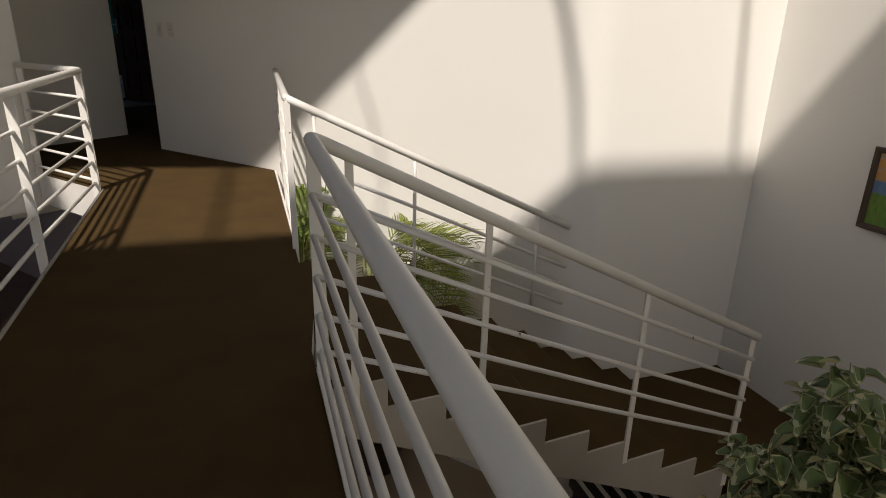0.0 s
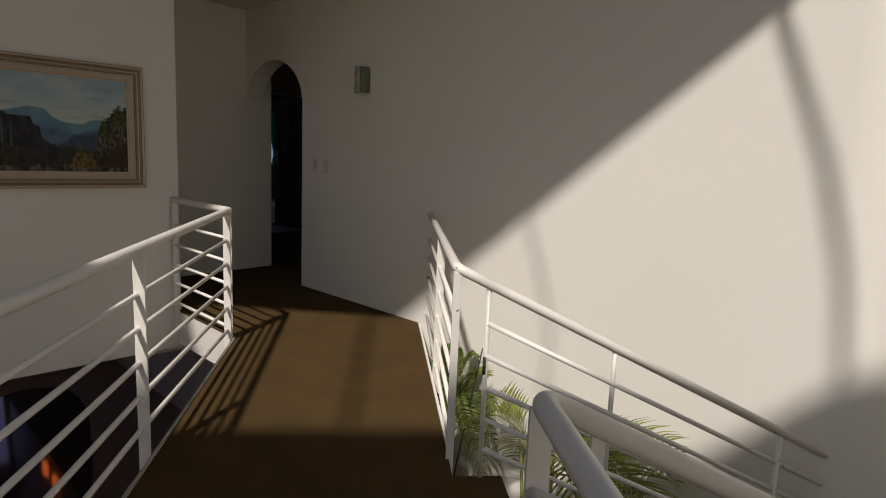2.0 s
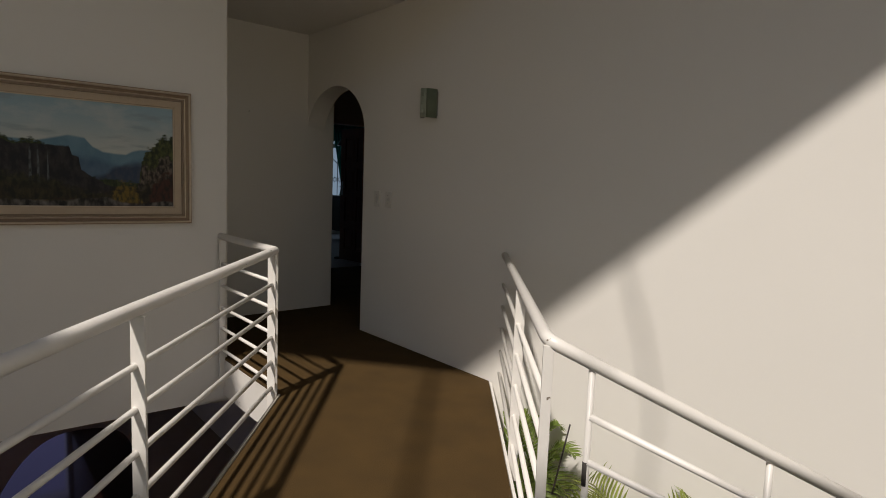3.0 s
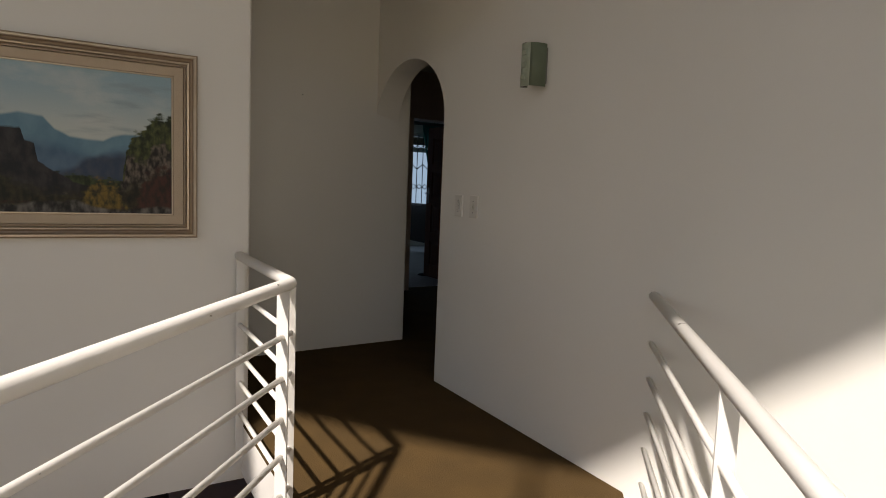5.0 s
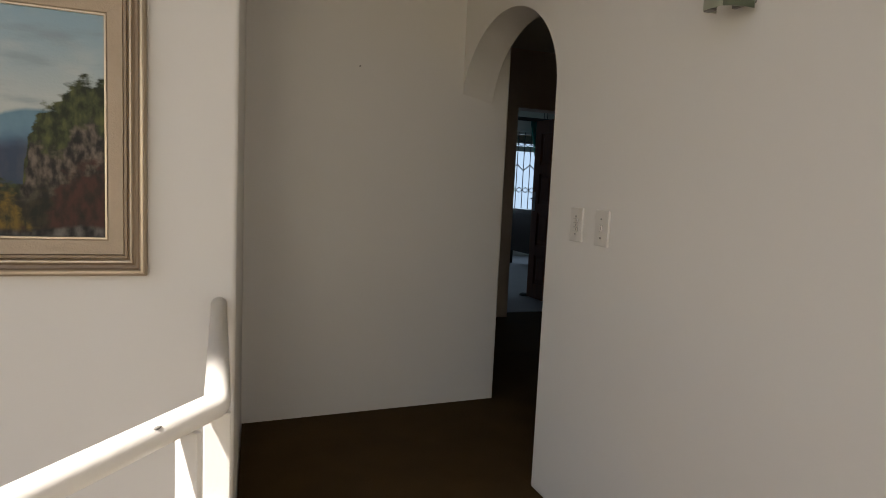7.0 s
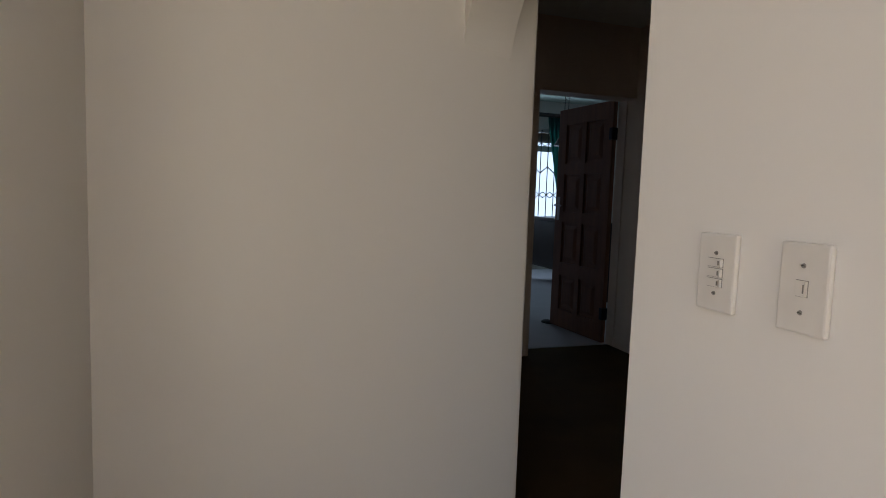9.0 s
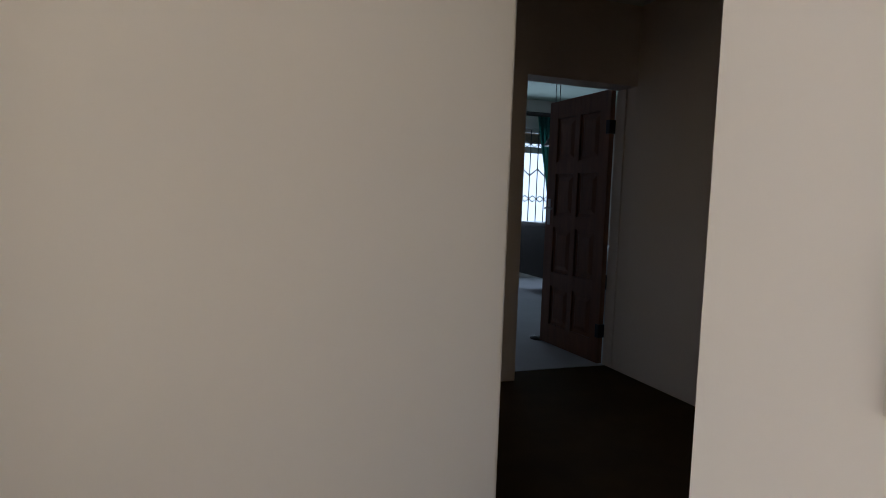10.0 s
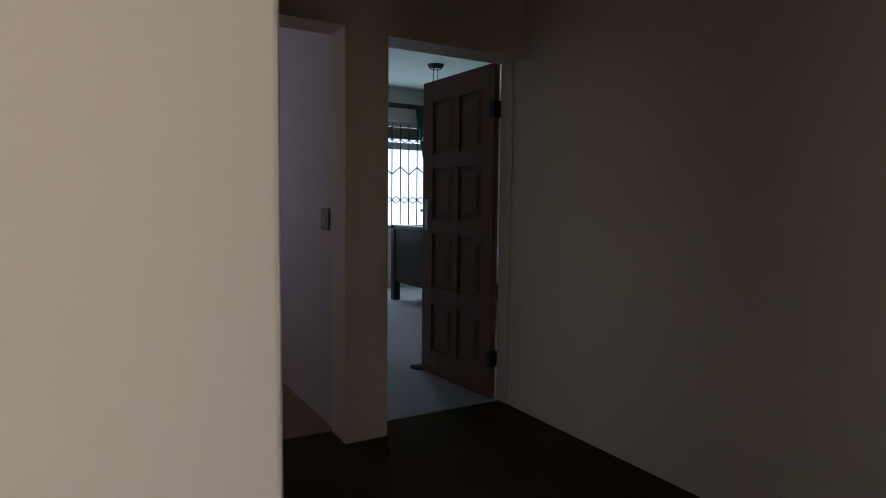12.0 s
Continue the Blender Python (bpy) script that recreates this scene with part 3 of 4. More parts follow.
def painted(name, layers, sky_low, sky_high, gloss=0.45):
    """A painted landscape on UV 0..1: layers from far to near, each (heights at a row of places, roughness of its edge, blur, colour, second colour, grain)."""
    mat = bpy.data.materials.new(name)
    mat.use_nodes = True
    t = mat.node_tree
    F = Field(t)
    uv = t.nodes.new("ShaderNodeTexCoord").outputs["UV"]
    sep = t.nodes.new("ShaderNodeSeparateXYZ")
    t.links.new(uv, sep.inputs[0])
    a, b = sep.outputs[0], sep.outputs[1]
    cloud = F.noise(uv, 5.0)
    col = F.mix(F.step(b, 0.45, 1.0), sky_low, sky_high)
    col = F.mix(F.op("MULTIPLY", F.step(cloud, 0.45, 0.7), 0.5), col, (0.55, 0.56, 0.52))
    drift = t.nodes.new("ShaderNodeMapping")
    drift.inputs["Scale"].default_value = (1.0, 2.6, 1)
    t.links.new(uv, drift.inputs["Vector"])
    col = F.mix(F.op("MULTIPLY", F.step(F.noise(drift.outputs[0], 3.1), 0.52, 0.68), 0.6), col, (0.24, 0.29, 0.32))
    for heights, rough, blur, c1, c2, grain in layers:
        ramp = t.nodes.new("ShaderNodeFloatCurve")
        curve = ramp.mapping.curves[0]
        pts = list(heights)
        curve.points[0].location, curve.points[1].location = pts[0], pts[-1]
        for p in pts[1:-1]:
            curve.points.new(*p)
        for p in curve.points:
            p.handle_type = "VECTOR"
        ramp.mapping.update()
        t.links.new(a, ramp.inputs["Value"])
        squeeze = t.nodes.new("ShaderNodeMapping")
        squeeze.inputs["Scale"].default_value = (1.5, 0.45, 1)
        t.links.new(uv, squeeze.inputs["Vector"])
        tall = squeeze.outputs[0]
        edge = F.op("MULTIPLY", F.op("SUBTRACT", F.noise(uv, grain, 8.0), 0.5), rough)
        h = F.op("ADD", ramp.outputs[0], edge)
        d = F.op("SUBTRACT", h, b)
        mask = F.step(d, -blur, blur)
        shade = F.step(F.noise(tall, grain * 1.3, 12.0), 0.36, 0.72)
        col = F.mix(mask, col, F.mix(shade, c1, c2))
    bsdf = t.nodes["Principled BSDF"]
    bsdf.inputs["Roughness"].default_value, bsdf.inputs["Specular IOR Level"].default_value = gloss, 0.3
    t.links.new(col, bsdf.inputs["Base Color"])
    relief = t.nodes.new("ShaderNodeBump")
    relief.inputs["Strength"].default_value, relief.inputs["Distance"].default_value = 0.4, 0.002
    t.links.new(F.noise(uv, 90.0), relief.inputs["Height"])
    t.links.new(relief.outputs[0], bsdf.inputs["Normal"])
    return mat


landscape = painted("oil_landscape", [
    ([(0, 0.6), (0.1, 0.62), (0.3, 0.6), (0.45, 0.67), (0.53, 0.65), (0.57, 0.57), (0.62, 0.525), (0.68, 0.515), (0.74, 0.51), (0.775, 0.545), (0.82, 0.565), (1, 0.57)], 0.02, 0.012, (0.1, 0.2, 0.27), (0.15, 0.26, 0.33), 6),
    ([(0, 0.5), (0.5, 0.48), (0.58, 0.46), (0.66, 0.42), (0.72, 0.4), (0.77, 0.45), (1, 0.48)], 0.06, 0.05, (0.055, 0.11, 0.18), (0.09, 0.15, 0.22), 8),
    ([(0, 0.3), (0.56, 0.27), (0.62, 0.3), (0.68, 0.375), (0.73, 0.4), (0.8, 0.42), (1, 0.4)], 0.06, 0.03, (0.03, 0.05, 0.09), (0.06, 0.072, 0.1), 14),
    ([(0, 0.7), (0.05, 0.72), (0.12, 0.68), (0.16, 0.62), (0.21, 0.58), (0.26, 0.62), (0.34, 0.58), (0.4, 0.3), (1, 0.2)], 0.14, 0.015, (0.012, 0.022, 0.008), (0.05, 0.065, 0.022), 26),
    ([(0, 0.62), (0.14, 0.6), (0.2, 0.56), (0.3, 0.57), (0.455, 0.565), (0.468, 0.49), (0.5, 0.46), (0.512, 0.35), (0.56, 0.29), (0.63, 0.21), (1, 0.14)], 0.05, 0.008, (0.008, 0.009, 0.013), (0.036, 0.033, 0.034), 14),
    ([(0, 0.1), (0.8, 0.1), (0.822, 0.42), (0.84, 0.52), (0.87, 0.58), (0.91, 0.65), (0.95, 0.71), (1, 0.73)], 0.2, 0.018, (0.012, 0.02, 0.006), (0.09, 0.1, 0.028), 24),
    ([(0, 0.1), (0.79, 0.1), (0.82, 0.3), (0.828, 0.43), (0.86, 0.4), (0.9, 0.36), (0.93, 0.5), (0.97, 0.52), (1, 0.42)], 0.2, 0.03, (0.01, 0.009, 0.008), (0.17, 0.135, 0.105), 26),
    ([(0, 0.0), (0.262, 0.0), (0.268, 0.53), (0.277, 0.53), (0.283, 0.0), (0.3, 0.0), (0.305, 0.53), (0.314, 0.5), (0.32, 0.0), (0.346, 0.0), (0.35, 0.5), (0.357, 0.49), (0.362, 0.0), (1, 0.0)], 0.12, 0.03, (0.095, 0.105, 0.11), (0.02, 0.022, 0.024), 40),
    ([(0, 0.3), (0.2, 0.3), (0.4, 0.24), (0.5, 0.12), (1, 0.0)], 0.2, 0.05, (0.008, 0.011, 0.006), (0.045, 0.042, 0.018), 24),
    ([(0, 0.24), (0.3, 0.2), (0.62, 0.13), (0.7, 0.17), (0.76, 0.16), (0.86, 0.22), (1, 0.27)], 0.18, 0.05, (0.008, 0.009, 0.006), (0.042, 0.034, 0.014), 20),
    ([(0, 0.0), (0.645, 0.0), (0.68, 0.16), (0.73, 0.225), (0.79, 0.16), (0.83, 0.0), (1, 0.0)], 0.36, 0.05, (0.17, 0.11, 0.018), (0.02, 0.022, 0.009), 30),
    ([(0, 0.0), (0.85, 0.0), (0.89, 0.22), (0.94, 0.32), (1, 0.3)], 0.38, 0.06, (0.06, 0.02, 0.013), (0.014, 0.011, 0.008), 22),
    ([(0, 0.07), (0.4, 0.045), (0.56, 0.08), (0.64, 0.085), (0.72, 0.04), (0.8, 0.03), (1, 0.05)], 0.06, 0.012, (0.008, 0.008, 0.008), (0.17, 0.155, 0.14), 13),
], (0.5, 0.53, 0.49), (0.27, 0.39, 0.45))
meadow = painted("small_meadow_painting", [
    ([(0, 0.62), (0.5, 0.66), (1, 0.6)], 0.05, 0.02, (0.12, 0.2, 0.36), (0.16, 0.24, 0.38), 8),
    ([(0, 0.45), (0.5, 0.42), (1, 0.45)], 0.05, 0.02, (0.16, 0.26, 0.05), (0.1, 0.2, 0.04), 12),
], (0.5, 0.25, 0.06), (0.6, 0.3, 0.08))


def moulding(bm, w, h, profile):
    """A mitred frame in the plane x = out, from a profile of (inset, out)."""
    loops = []
    for ins, out in profile:
        loops.append([bm.verts.new((out, y, z)) for y, z in ((ins, ins), (w - ins, ins), (w - ins, h - ins), (ins, h - ins))])
    for p, q in zip(loops, loops[1:]):
        for i in range(4):
            j = (i + 1) % 4
            bm.faces.new((p[i], p[j], q[j], q[i]))
    return bm


def picture(m, w, h, label, canvas, parts, canvas_inset, canvas_out):
    """A framed painting; its own x points out of the wall, y along it."""
    th = tagged(new("painting"), label, "painting")
    th.matrix_world = m
    for name, profile, mat, lab in parts:
        part(name, moulding(bmesh.new(), w, h, profile), mat, th, lab)
    bm = bmesh.new()
    i = canvas_inset
    vs = [bm.verts.new((canvas_out, y, z)) for y, z in ((i, i), (w - i, i), (w - i, h - i), (i, h - i))]
    bk = [bm.verts.new((canvas_out - 0.012, v.co.y, v.co.z)) for v in vs]
    layer = bm.loops.layers.uv.new("uv")
    f = bm.faces.new(vs)
    for lp, c2 in zip(f.loops, ((0, 0), (1, 0), (1, 1), (0, 1))):
        lp[layer].uv = c2
    bm.faces.new(bk[::-1])
    for k in range(4):
        bm.faces.new((vs[k], bk[k], bk[(k + 1) % 4], vs[(k + 1) % 4]))
    part("canvas", bm, canvas, th)
    bpy.context.view_layer.update()
    return th


picture(pose(0.211, -2.737, 0.951), 1.275, 0.838, "oil painting of blue mountains and cliffs in a gilt frame", landscape, [
    ("outer_edge", [(0.0, 0.0), (0.0, 0.028), (0.003, 0.033), (0.006, 0.034)], gilt_dark, "dark worn outer edge"),
    ("outer_frame", [(0.006, 0.034), (0.009, 0.038), (0.015, 0.038), (0.019, 0.033)], gilt, "champagne gilt ridge"),
    ("cove", [(0.019, 0.033), (0.022, 0.026), (0.03, 0.023), (0.036, 0.026)], gilt_brown, "brown-toned gilt cove"),
    ("ridge", [(0.036, 0.026), (0.039, 0.03), (0.044, 0.029), (0.048, 0.02), (0.05, 0.018)], gilt, "champagne gilt inner ridge"),
    ("inner_bead", [(0.05, 0.018), (0.052, 0.025), (0.058, 0.025), (0.06, 0.015)], gilt_dark, "dark worn gilt bead"),
    ("liner", [(0.06, 0.015), (0.062, 0.02), (0.1, 0.014), (0.104, 0.008)], linen, "cream linen liner"),
    ("slip", [(0.104, 0.008), (0.104, 0.013), (0.109, 0.013), (0.11, 0.006)], gilt, "thin gilt slip")], 0.109, 0.007)
m = Matrix(((-V.x, U.x, 0, 0), (-V.y, U.y, 0, 0), (0, 0, 1, 0), (0, 0, 0, 1)))
m.translation = Q(2.96, VR - 0.001, 0.16)
picture(m, 0.62, 0.46, "small painting of a green meadow in a dark wooden frame", meadow, [
    ("outer_frame", [(0.0, 0.0), (0.0, 0.02), (0.005, 0.024), (0.02, 0.022), (0.03, 0.01), (0.032, 0.004)], frame_brown, "dark brown wooden frame")], 0.031, 0.005)


# ---- wall fittings ----
def switch_plate(x, z, rockers, label):
    """A light switch on the arch wall."""
    th = thing("light_switch", (x, 0, z), label, "light switch", "switches beside the arch")
    bm = boxed((-0.04, -0.011, -0.064), (0.04, -0.0005, 0.064), None, 0.004)
    part("plate", bm, white_plastic, th)
    for zc, hgt, wid in rockers:
        part("rocker_surround", boxed((-wid - 0.0006, -0.0122, zc - hgt - 0.0008), (wid + 0.0006, -0.0105, zc + hgt + 0.0008)), grey_seam, th, "dark gap round the rocker")
        bm = bmesh.new()
        prof = [(-wid, -0.0135), (wid * 0.45, -0.0145), (wid, -0.0175)]
        a = [bm.verts.new((px, py, zc - hgt)) for px, py in prof] + [bm.verts.new((wid, -0.011, zc - hgt)), bm.verts.new((-wid, -0.011, zc - hgt))]
        b2 = [bm.verts.new((v.co.x, v.co.y, zc + hgt)) for v in a]
        bm.faces.new(a), bm.faces.new(b2[::-1])
        for i in range(5):
            bm.faces.new((a[i], a[(i + 1) % 5], b2[(i + 1) % 5], b2[i]))
        rk = part("rocker", bm, white_plastic, th)
        part("marker", boxed((wid * 0.62, -0.0178, zc - hgt * 0.55), (wid * 0.72, -0.0155, zc + hgt * 0.55)), grey_seam, rk)
    for zc in (0.032, -0.034):
        bm = bmesh.new()
        bmesh.ops.create_cone(bm, cap_ends=True, segments=12, radius1=0.0036, radius2=0.003, depth=0.002, matrix=Matrix.Translation((0, -0.012, zc)) @ Matrix.Rotation(math.pi / 2, 4, "X"))
        screw = part("screw", bm, screw_steel, th)
        part("slot", boxed((-0.003, -0.0134, zc - 0.0005), (0.003, -0.0128, zc + 0.0005)), shadow_gap, screw)
    return th


switch_plate(0.225, 1.134, [(0.0165, 0.0065, 0.016), (0.0, 0.0065, 0.016), (-0.0165, 0.0065, 0.016)], "white triple light switch with three rockers on the wall")
switch_plate(0.387, 1.133, [(0.0, 0.011, 0.009)], "white single light switch on the plaster wall")

sw = thing("light_switch", (-3.5, 1.211, 1.13), "small pale switch plate inside the doorway", "light switch")
part("plate", boxed((-0.06, -0.01, -0.058), (0.06, -0.0005, 0.058), None, 0.003), grey_seam, sw)
part("rocker", boxed((-0.012, -0.014, -0.014), (0.012, -0.0095, 0.014), None, 0.001), white_plastic, sw)


def wall_lamp():
    """A folded frosted glass shade, its front lighter than its return by painted-in light."""
    th = thing("wall_lamp", (0.932, 0, 1.832), "unlit frosted greenish glass wall lamp on white plaster", "wall lamp")
    part("back_plate", boxed((-0.034, -0.014, -0.085), (0.036, -0.0005, 0.085), None, 0.003), screw_steel, th, "dull metal back plate")
    prof = [(-0.044, -0.06), (-0.044, -0.095), (-0.04, -0.1), (-0.01, -0.102), (0.012, -0.1), (0.02, -0.094)]
    side = [(0.02, -0.094), (0.03, -0.08), (0.038, -0.06), (0.042, -0.035), (0.042, -0.016)]
    for name, line, mat, lab in (("front_glass", prof, frosted, "frosted green glass, lightened for the light on its front"), ("side_glass", side, frosted_darkened, "green glass return, darkened for the shade on it")):
        bm = bmesh.new()
        rows = []
        for z in (-0.1, 0.1):
            rows.append([bm.verts.new((x, y, z)) for x, y in line])
            rows.append([bm.verts.new((x * 0.93, y + 0.005, z)) for x, y in line])
        lo, loi, hi, hii = rows
        for i in range(len(line) - 1):
            for q in ((lo[i], lo[i + 1], hi[i + 1], hi[i]), (loi[i], hii[i], hii[i + 1], loi[i + 1]), (lo[i], loi[i], loi[i + 1], lo[i + 1]), (hi[i], hi[i + 1], hii[i + 1], hii[i])):
                bm.faces.new(q).smooth = True
        for i in (0, -1):
            bm.faces.new((lo[i], hi[i], hii[i], loi[i]))
        part(name, bm, mat, th, lab)
    for z in (-0.058, 0.0, 0.058):
        part("square_stud", boxed((-0.026, -0.108, z - 0.013), (0.0, -0.1015, z + 0.013), None, 0.002), frosted, th)
    part("clip", boxed((-0.038, -0.1, 0.098), (-0.012, -0.082, 0.104), None, 0.001), screw_steel, th)
    part("clip", boxed((-0.038, -0.1, -0.104), (-0.012, -0.082, -0.098), None, 0.001), screw_steel, th)


wall_lamp()
nail = thing("picture_nail", (-0.987, -0.594, 1.849), "small dark nail standing out of the white wall", "nail")
bm = tube(bmesh.new(), [(-0.002, 0, 0), (0.014, 0, 0.002)], 0.0022, 8)
part("shaft", bm, screw_steel, nail)
part("head", tube(bmesh.new(), [(0.014, 0, 0.002), (0.016, 0, 0.0022)], 0.0045, 10), screw_steel, nail)


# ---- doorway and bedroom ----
# White frames wear the darkened passage colour to stand in for their shade.
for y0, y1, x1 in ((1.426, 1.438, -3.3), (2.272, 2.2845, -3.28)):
    structure("door_frame", boxed((-3.385, y0, 0.005), (x1, y1, 2.0515), None, 0.003), dimmed_passage, "white painted door frame", "door frame")


def panel_door():
    """The open bedroom door; its own x runs from the hinge to the free edge, the passage side is -y."""
    L, HT, T = 0.81, 2.055, 0.04
    th = tagged(new("door"), "reddish-brown panelled wooden door standing open", "door")
    th.matrix_world = Matrix.Translation((-3.396, 2.27, 0.012)) @ Matrix.Rotation(math.atan2(2.224 - 2.27, -4.2 + 3.392), 4, "Z")
    cols = [(0.115, 0.37), (0.43, 0.685)]
    rows = [(0.17, 0.5), (0.62, 1.0), (1.1, 1.45), (1.55, 1.91)]
    bm = bmesh.new()
    xs = [0, cols[0][0], cols[0][1], cols[1][0], cols[1][1], L]
    for x0, x1 in ((xs[0], xs[1]), (xs[2], xs[3]), (xs[4], xs[5])):
        box(bm, (x0, 0, 0), (x1, T, HT), None, 0.002)
    zs = [0, rows[0][0], rows[0][1], rows[1][0], rows[1][1], rows[2][0], rows[2][1], rows[3][0], rows[3][1], HT]
    for z0, z1 in zip(zs[::2], zs[1::2]):
        for x0, x1 in cols:
            box(bm, (x0, 0.001, z0), (x1, T - 0.001, z1))
    part("leaf", bm, wood_door, th)
    for x0, x1 in cols:
        for z0, z1 in rows:
            bm = bmesh.new()
            box(bm, (x0, 0.017, z0), (x1, T - 0.017, z1))
            loops = [[bm.verts.new((x, y, z)) for x, z in ((x0 + i, z0 + i), (x1 - i, z0 + i), (x1 - i, z1 - i), (x0 + i, z1 - i))] for i, y in ((0.026, 0.0165), (0.06, 0.003))]
            for k in range(4):
                bm.faces.new((loops[0][k], loops[0][(k + 1) % 4], loops[1][(k + 1) % 4], loops[1][k]))
            bm.faces.new(loops[1])
            back_loops = [[bm.verts.new((w.co.x, T - w.co.y, w.co.z)) for w in lp] for lp in loops]
            for k in range(4):
                bm.faces.new((back_loops[0][k], back_loops[1][k], back_loops[1][(k + 1) % 4], back_loops[0][(k + 1) % 4]))
            bm.faces.new(back_loops[1][::-1])
            part("panel", bm, wood_door, th)
    hp = part("handle_plate", boxed((L - 0.075, T, 1.02), (L - 0.035, T + 0.006, 1.24), None, 0.002), steel, th, "steel handle plate")
    part("handle", tube(bmesh.new(), [(L - 0.055, T + 0.005, 1.16), (L - 0.055, T + 0.05, 1.16), (L - 0.075, T + 0.055, 1.16), (L - 0.17, T + 0.055, 1.158)], 0.009, 10), steel, hp, "steel lever handle")
    for z in (0.25, 1.78):
        part("hinge", boxed((-0.012, -0.004, z - 0.05), (0.03, T + 0.012, z + 0.05), None, 0.002), black_iron, th, "dark iron hinge")


panel_door()
st = thing("door_stop", (-4.27, 2.19, 0.004), "small dark metal door stop on pale carpet", "door stop")
bm = bmesh.new()
bmesh.ops.create_uvsphere(bm, u_segments=16, v_segments=8, radius=0.055)
for w in bm.verts:
    w.co.z = max(w.co.z, 0) * 0.6
    w.co.x *= 1.3
part("body", bm, black_iron, st, smooth=True)


def bedroom_window():
    th = thing("window", (-8.4, 3.85, 0.9), "white steel window with dark chevron burglar bars", "window")
    x0, x1 = -8.44, -8.38
    made = []
    for y0, y1, z0, z1 in ((2.7, 2.76, 0.86, 2.4), (4.94, 5.0, 0.86, 2.4), (2.76, 4.94, 0.86, 0.91), (2.76, 4.94, 2.34, 2.4), (2.76, 4.94, 2.015, 2.11), (3.5, 3.55, 0.91, 2.015)):
        made.append(part("frame", boxed((x0, y0, z0), (x1, y1, z1), None, 0.004), white_metal))
    for y0, y1, z0, z1 in ((2.76, 3.5, 0.91, 2.015), (3.55, 4.94, 0.91, 2.015), (2.76, 4.94, 2.11, 2.34)):
        p = part("pane", boxed((-8.413, y0, z0), (-8.407, y1, z1)), clear)
        p.visible_shadow = False
        made.append(p)
    made.append(part("sill", boxed((-8.37, 2.7, 0.83), (-8.25, 5.0, 0.86), None, 0.005), white_metal))
    made.append(part("blind", boxed((-8.46, 2.77, 2.17), (-8.45, 4.93, 2.34)), linen, label="cream rolled blind"))
    step = 0.136
    k = 0
    y = 2.82
    xb = -8.33
    while y < 4.93:
        made.append(part("bar", tube(bmesh.new(), [(xb, y, 0.89), (xb, y, 2.37)], 0.009, 6), bar_paint))
        if y + step < 4.95:
            up = k % 2 == 0
            made.append(part("chevron", tube(bmesh.new(), [(xb, y, 1.65 if up else 1.76), (xb, y + step, 1.76 if up else 1.65)], 0.009, 6), bar_paint))
            for zc in (1.28, 2.155):
                for sgn in (1, -1):
                    made.append(part("diamond", tube(bmesh.new(), [(xb, y, zc), (xb, y + step / 2, zc + sgn * 0.05), (xb, y + step, zc)], 0.008, 6), bar_paint))
        y += step
        k += 1
    adopt(th, *made)


bedroom_window()
rod = thing("curtain_rod", (-8.14, 3.9, 2.6), "dark wooden curtain rod above the window", "curtain rod")
adopt(rod, part("rod", tube(bmesh.new(), [(-8.14, 2.4, 2.6), (-8.14, 5.4, 2.6)], 0.035, 12), wood_dark),
      *[part("bracket", boxed((-8.3, y - 0.02, 2.57), (-8.13, y + 0.02, 2.6)), wood_dark) for y in (2.6, 5.2)])


def curtain():
    bm = bmesh.new()
    n, rows = 60, 24
    grid = []
    for j in range(rows + 1):
        z = 2.58 - 2.2 * j / rows
        tie = max(0, 1 - abs(z - 1.15) / 1.4) ** 1.2
        y0, y1 = 4.19 + 0.28 * tie, 5.15
        grid.append([bm.verts.new((-8.15 + 0.035 * math.sin(i * 1.35 + 0.6 * math.sin(j * 0.3)), y0 + (y1 - y0) * i / n, z)) for i in range(n + 1)])
    for j in range(rows):
        for i in range(n):
            bm.faces.new((grid[j][i], grid[j][i + 1], grid[j + 1][i + 1], grid[j + 1][i])).smooth = True
    bmesh.ops.solidify(bm, geom=bm.faces[:], thickness=0.004)
    th = thing("curtain", (-8.15, 4.6, 0.4), "teal curtain tied back beside the window", "curtain")
    adopt(th, part("cloth", bm, teal))


curtain()


def bed():
    th = thing("bed", (-6.3, 4.3, 0), "dark wooden bed with a pale cover, under the window", "bed")
    made = [part("footboard", boxed((-7.32, 3.44, 0.24), (-5.2, 3.5, 0.93), None, 0.01), wood_dark),
            part("footboard_rail", boxed((-7.34, 3.425, 0.9), (-5.18, 3.515, 0.96), None, 0.012), wood_dark)]
    for x in (-7.34, -5.26):
        for y in (3.425, 5.5):
            made.append(part("leg", boxed((x, y, 0.005), (x + 0.09, y + 0.09, 0.96), None, 0.008), wood_dark))
    made.append(part("side_rail", boxed((-7.32, 3.52, 0.28), (-7.27, 5.5, 0.44), None, 0.005), wood_dark))
    made.append(part("side_rail", boxed((-5.25, 3.52, 0.28), (-5.2, 5.5, 0.44), None, 0.005), wood_dark))
    made.append(part("headboard", boxed((-7.32, 5.52, 0.24), (-5.2, 5.58, 1.2), None, 0.01), wood_dark))
    made.append(part("mattress", boxed((-7.26, 3.52, 0.36), (-5.26, 5.5, 0.62), None, 0.05), carpet_pale, label="pale cover"))
    adopt(th, *made)


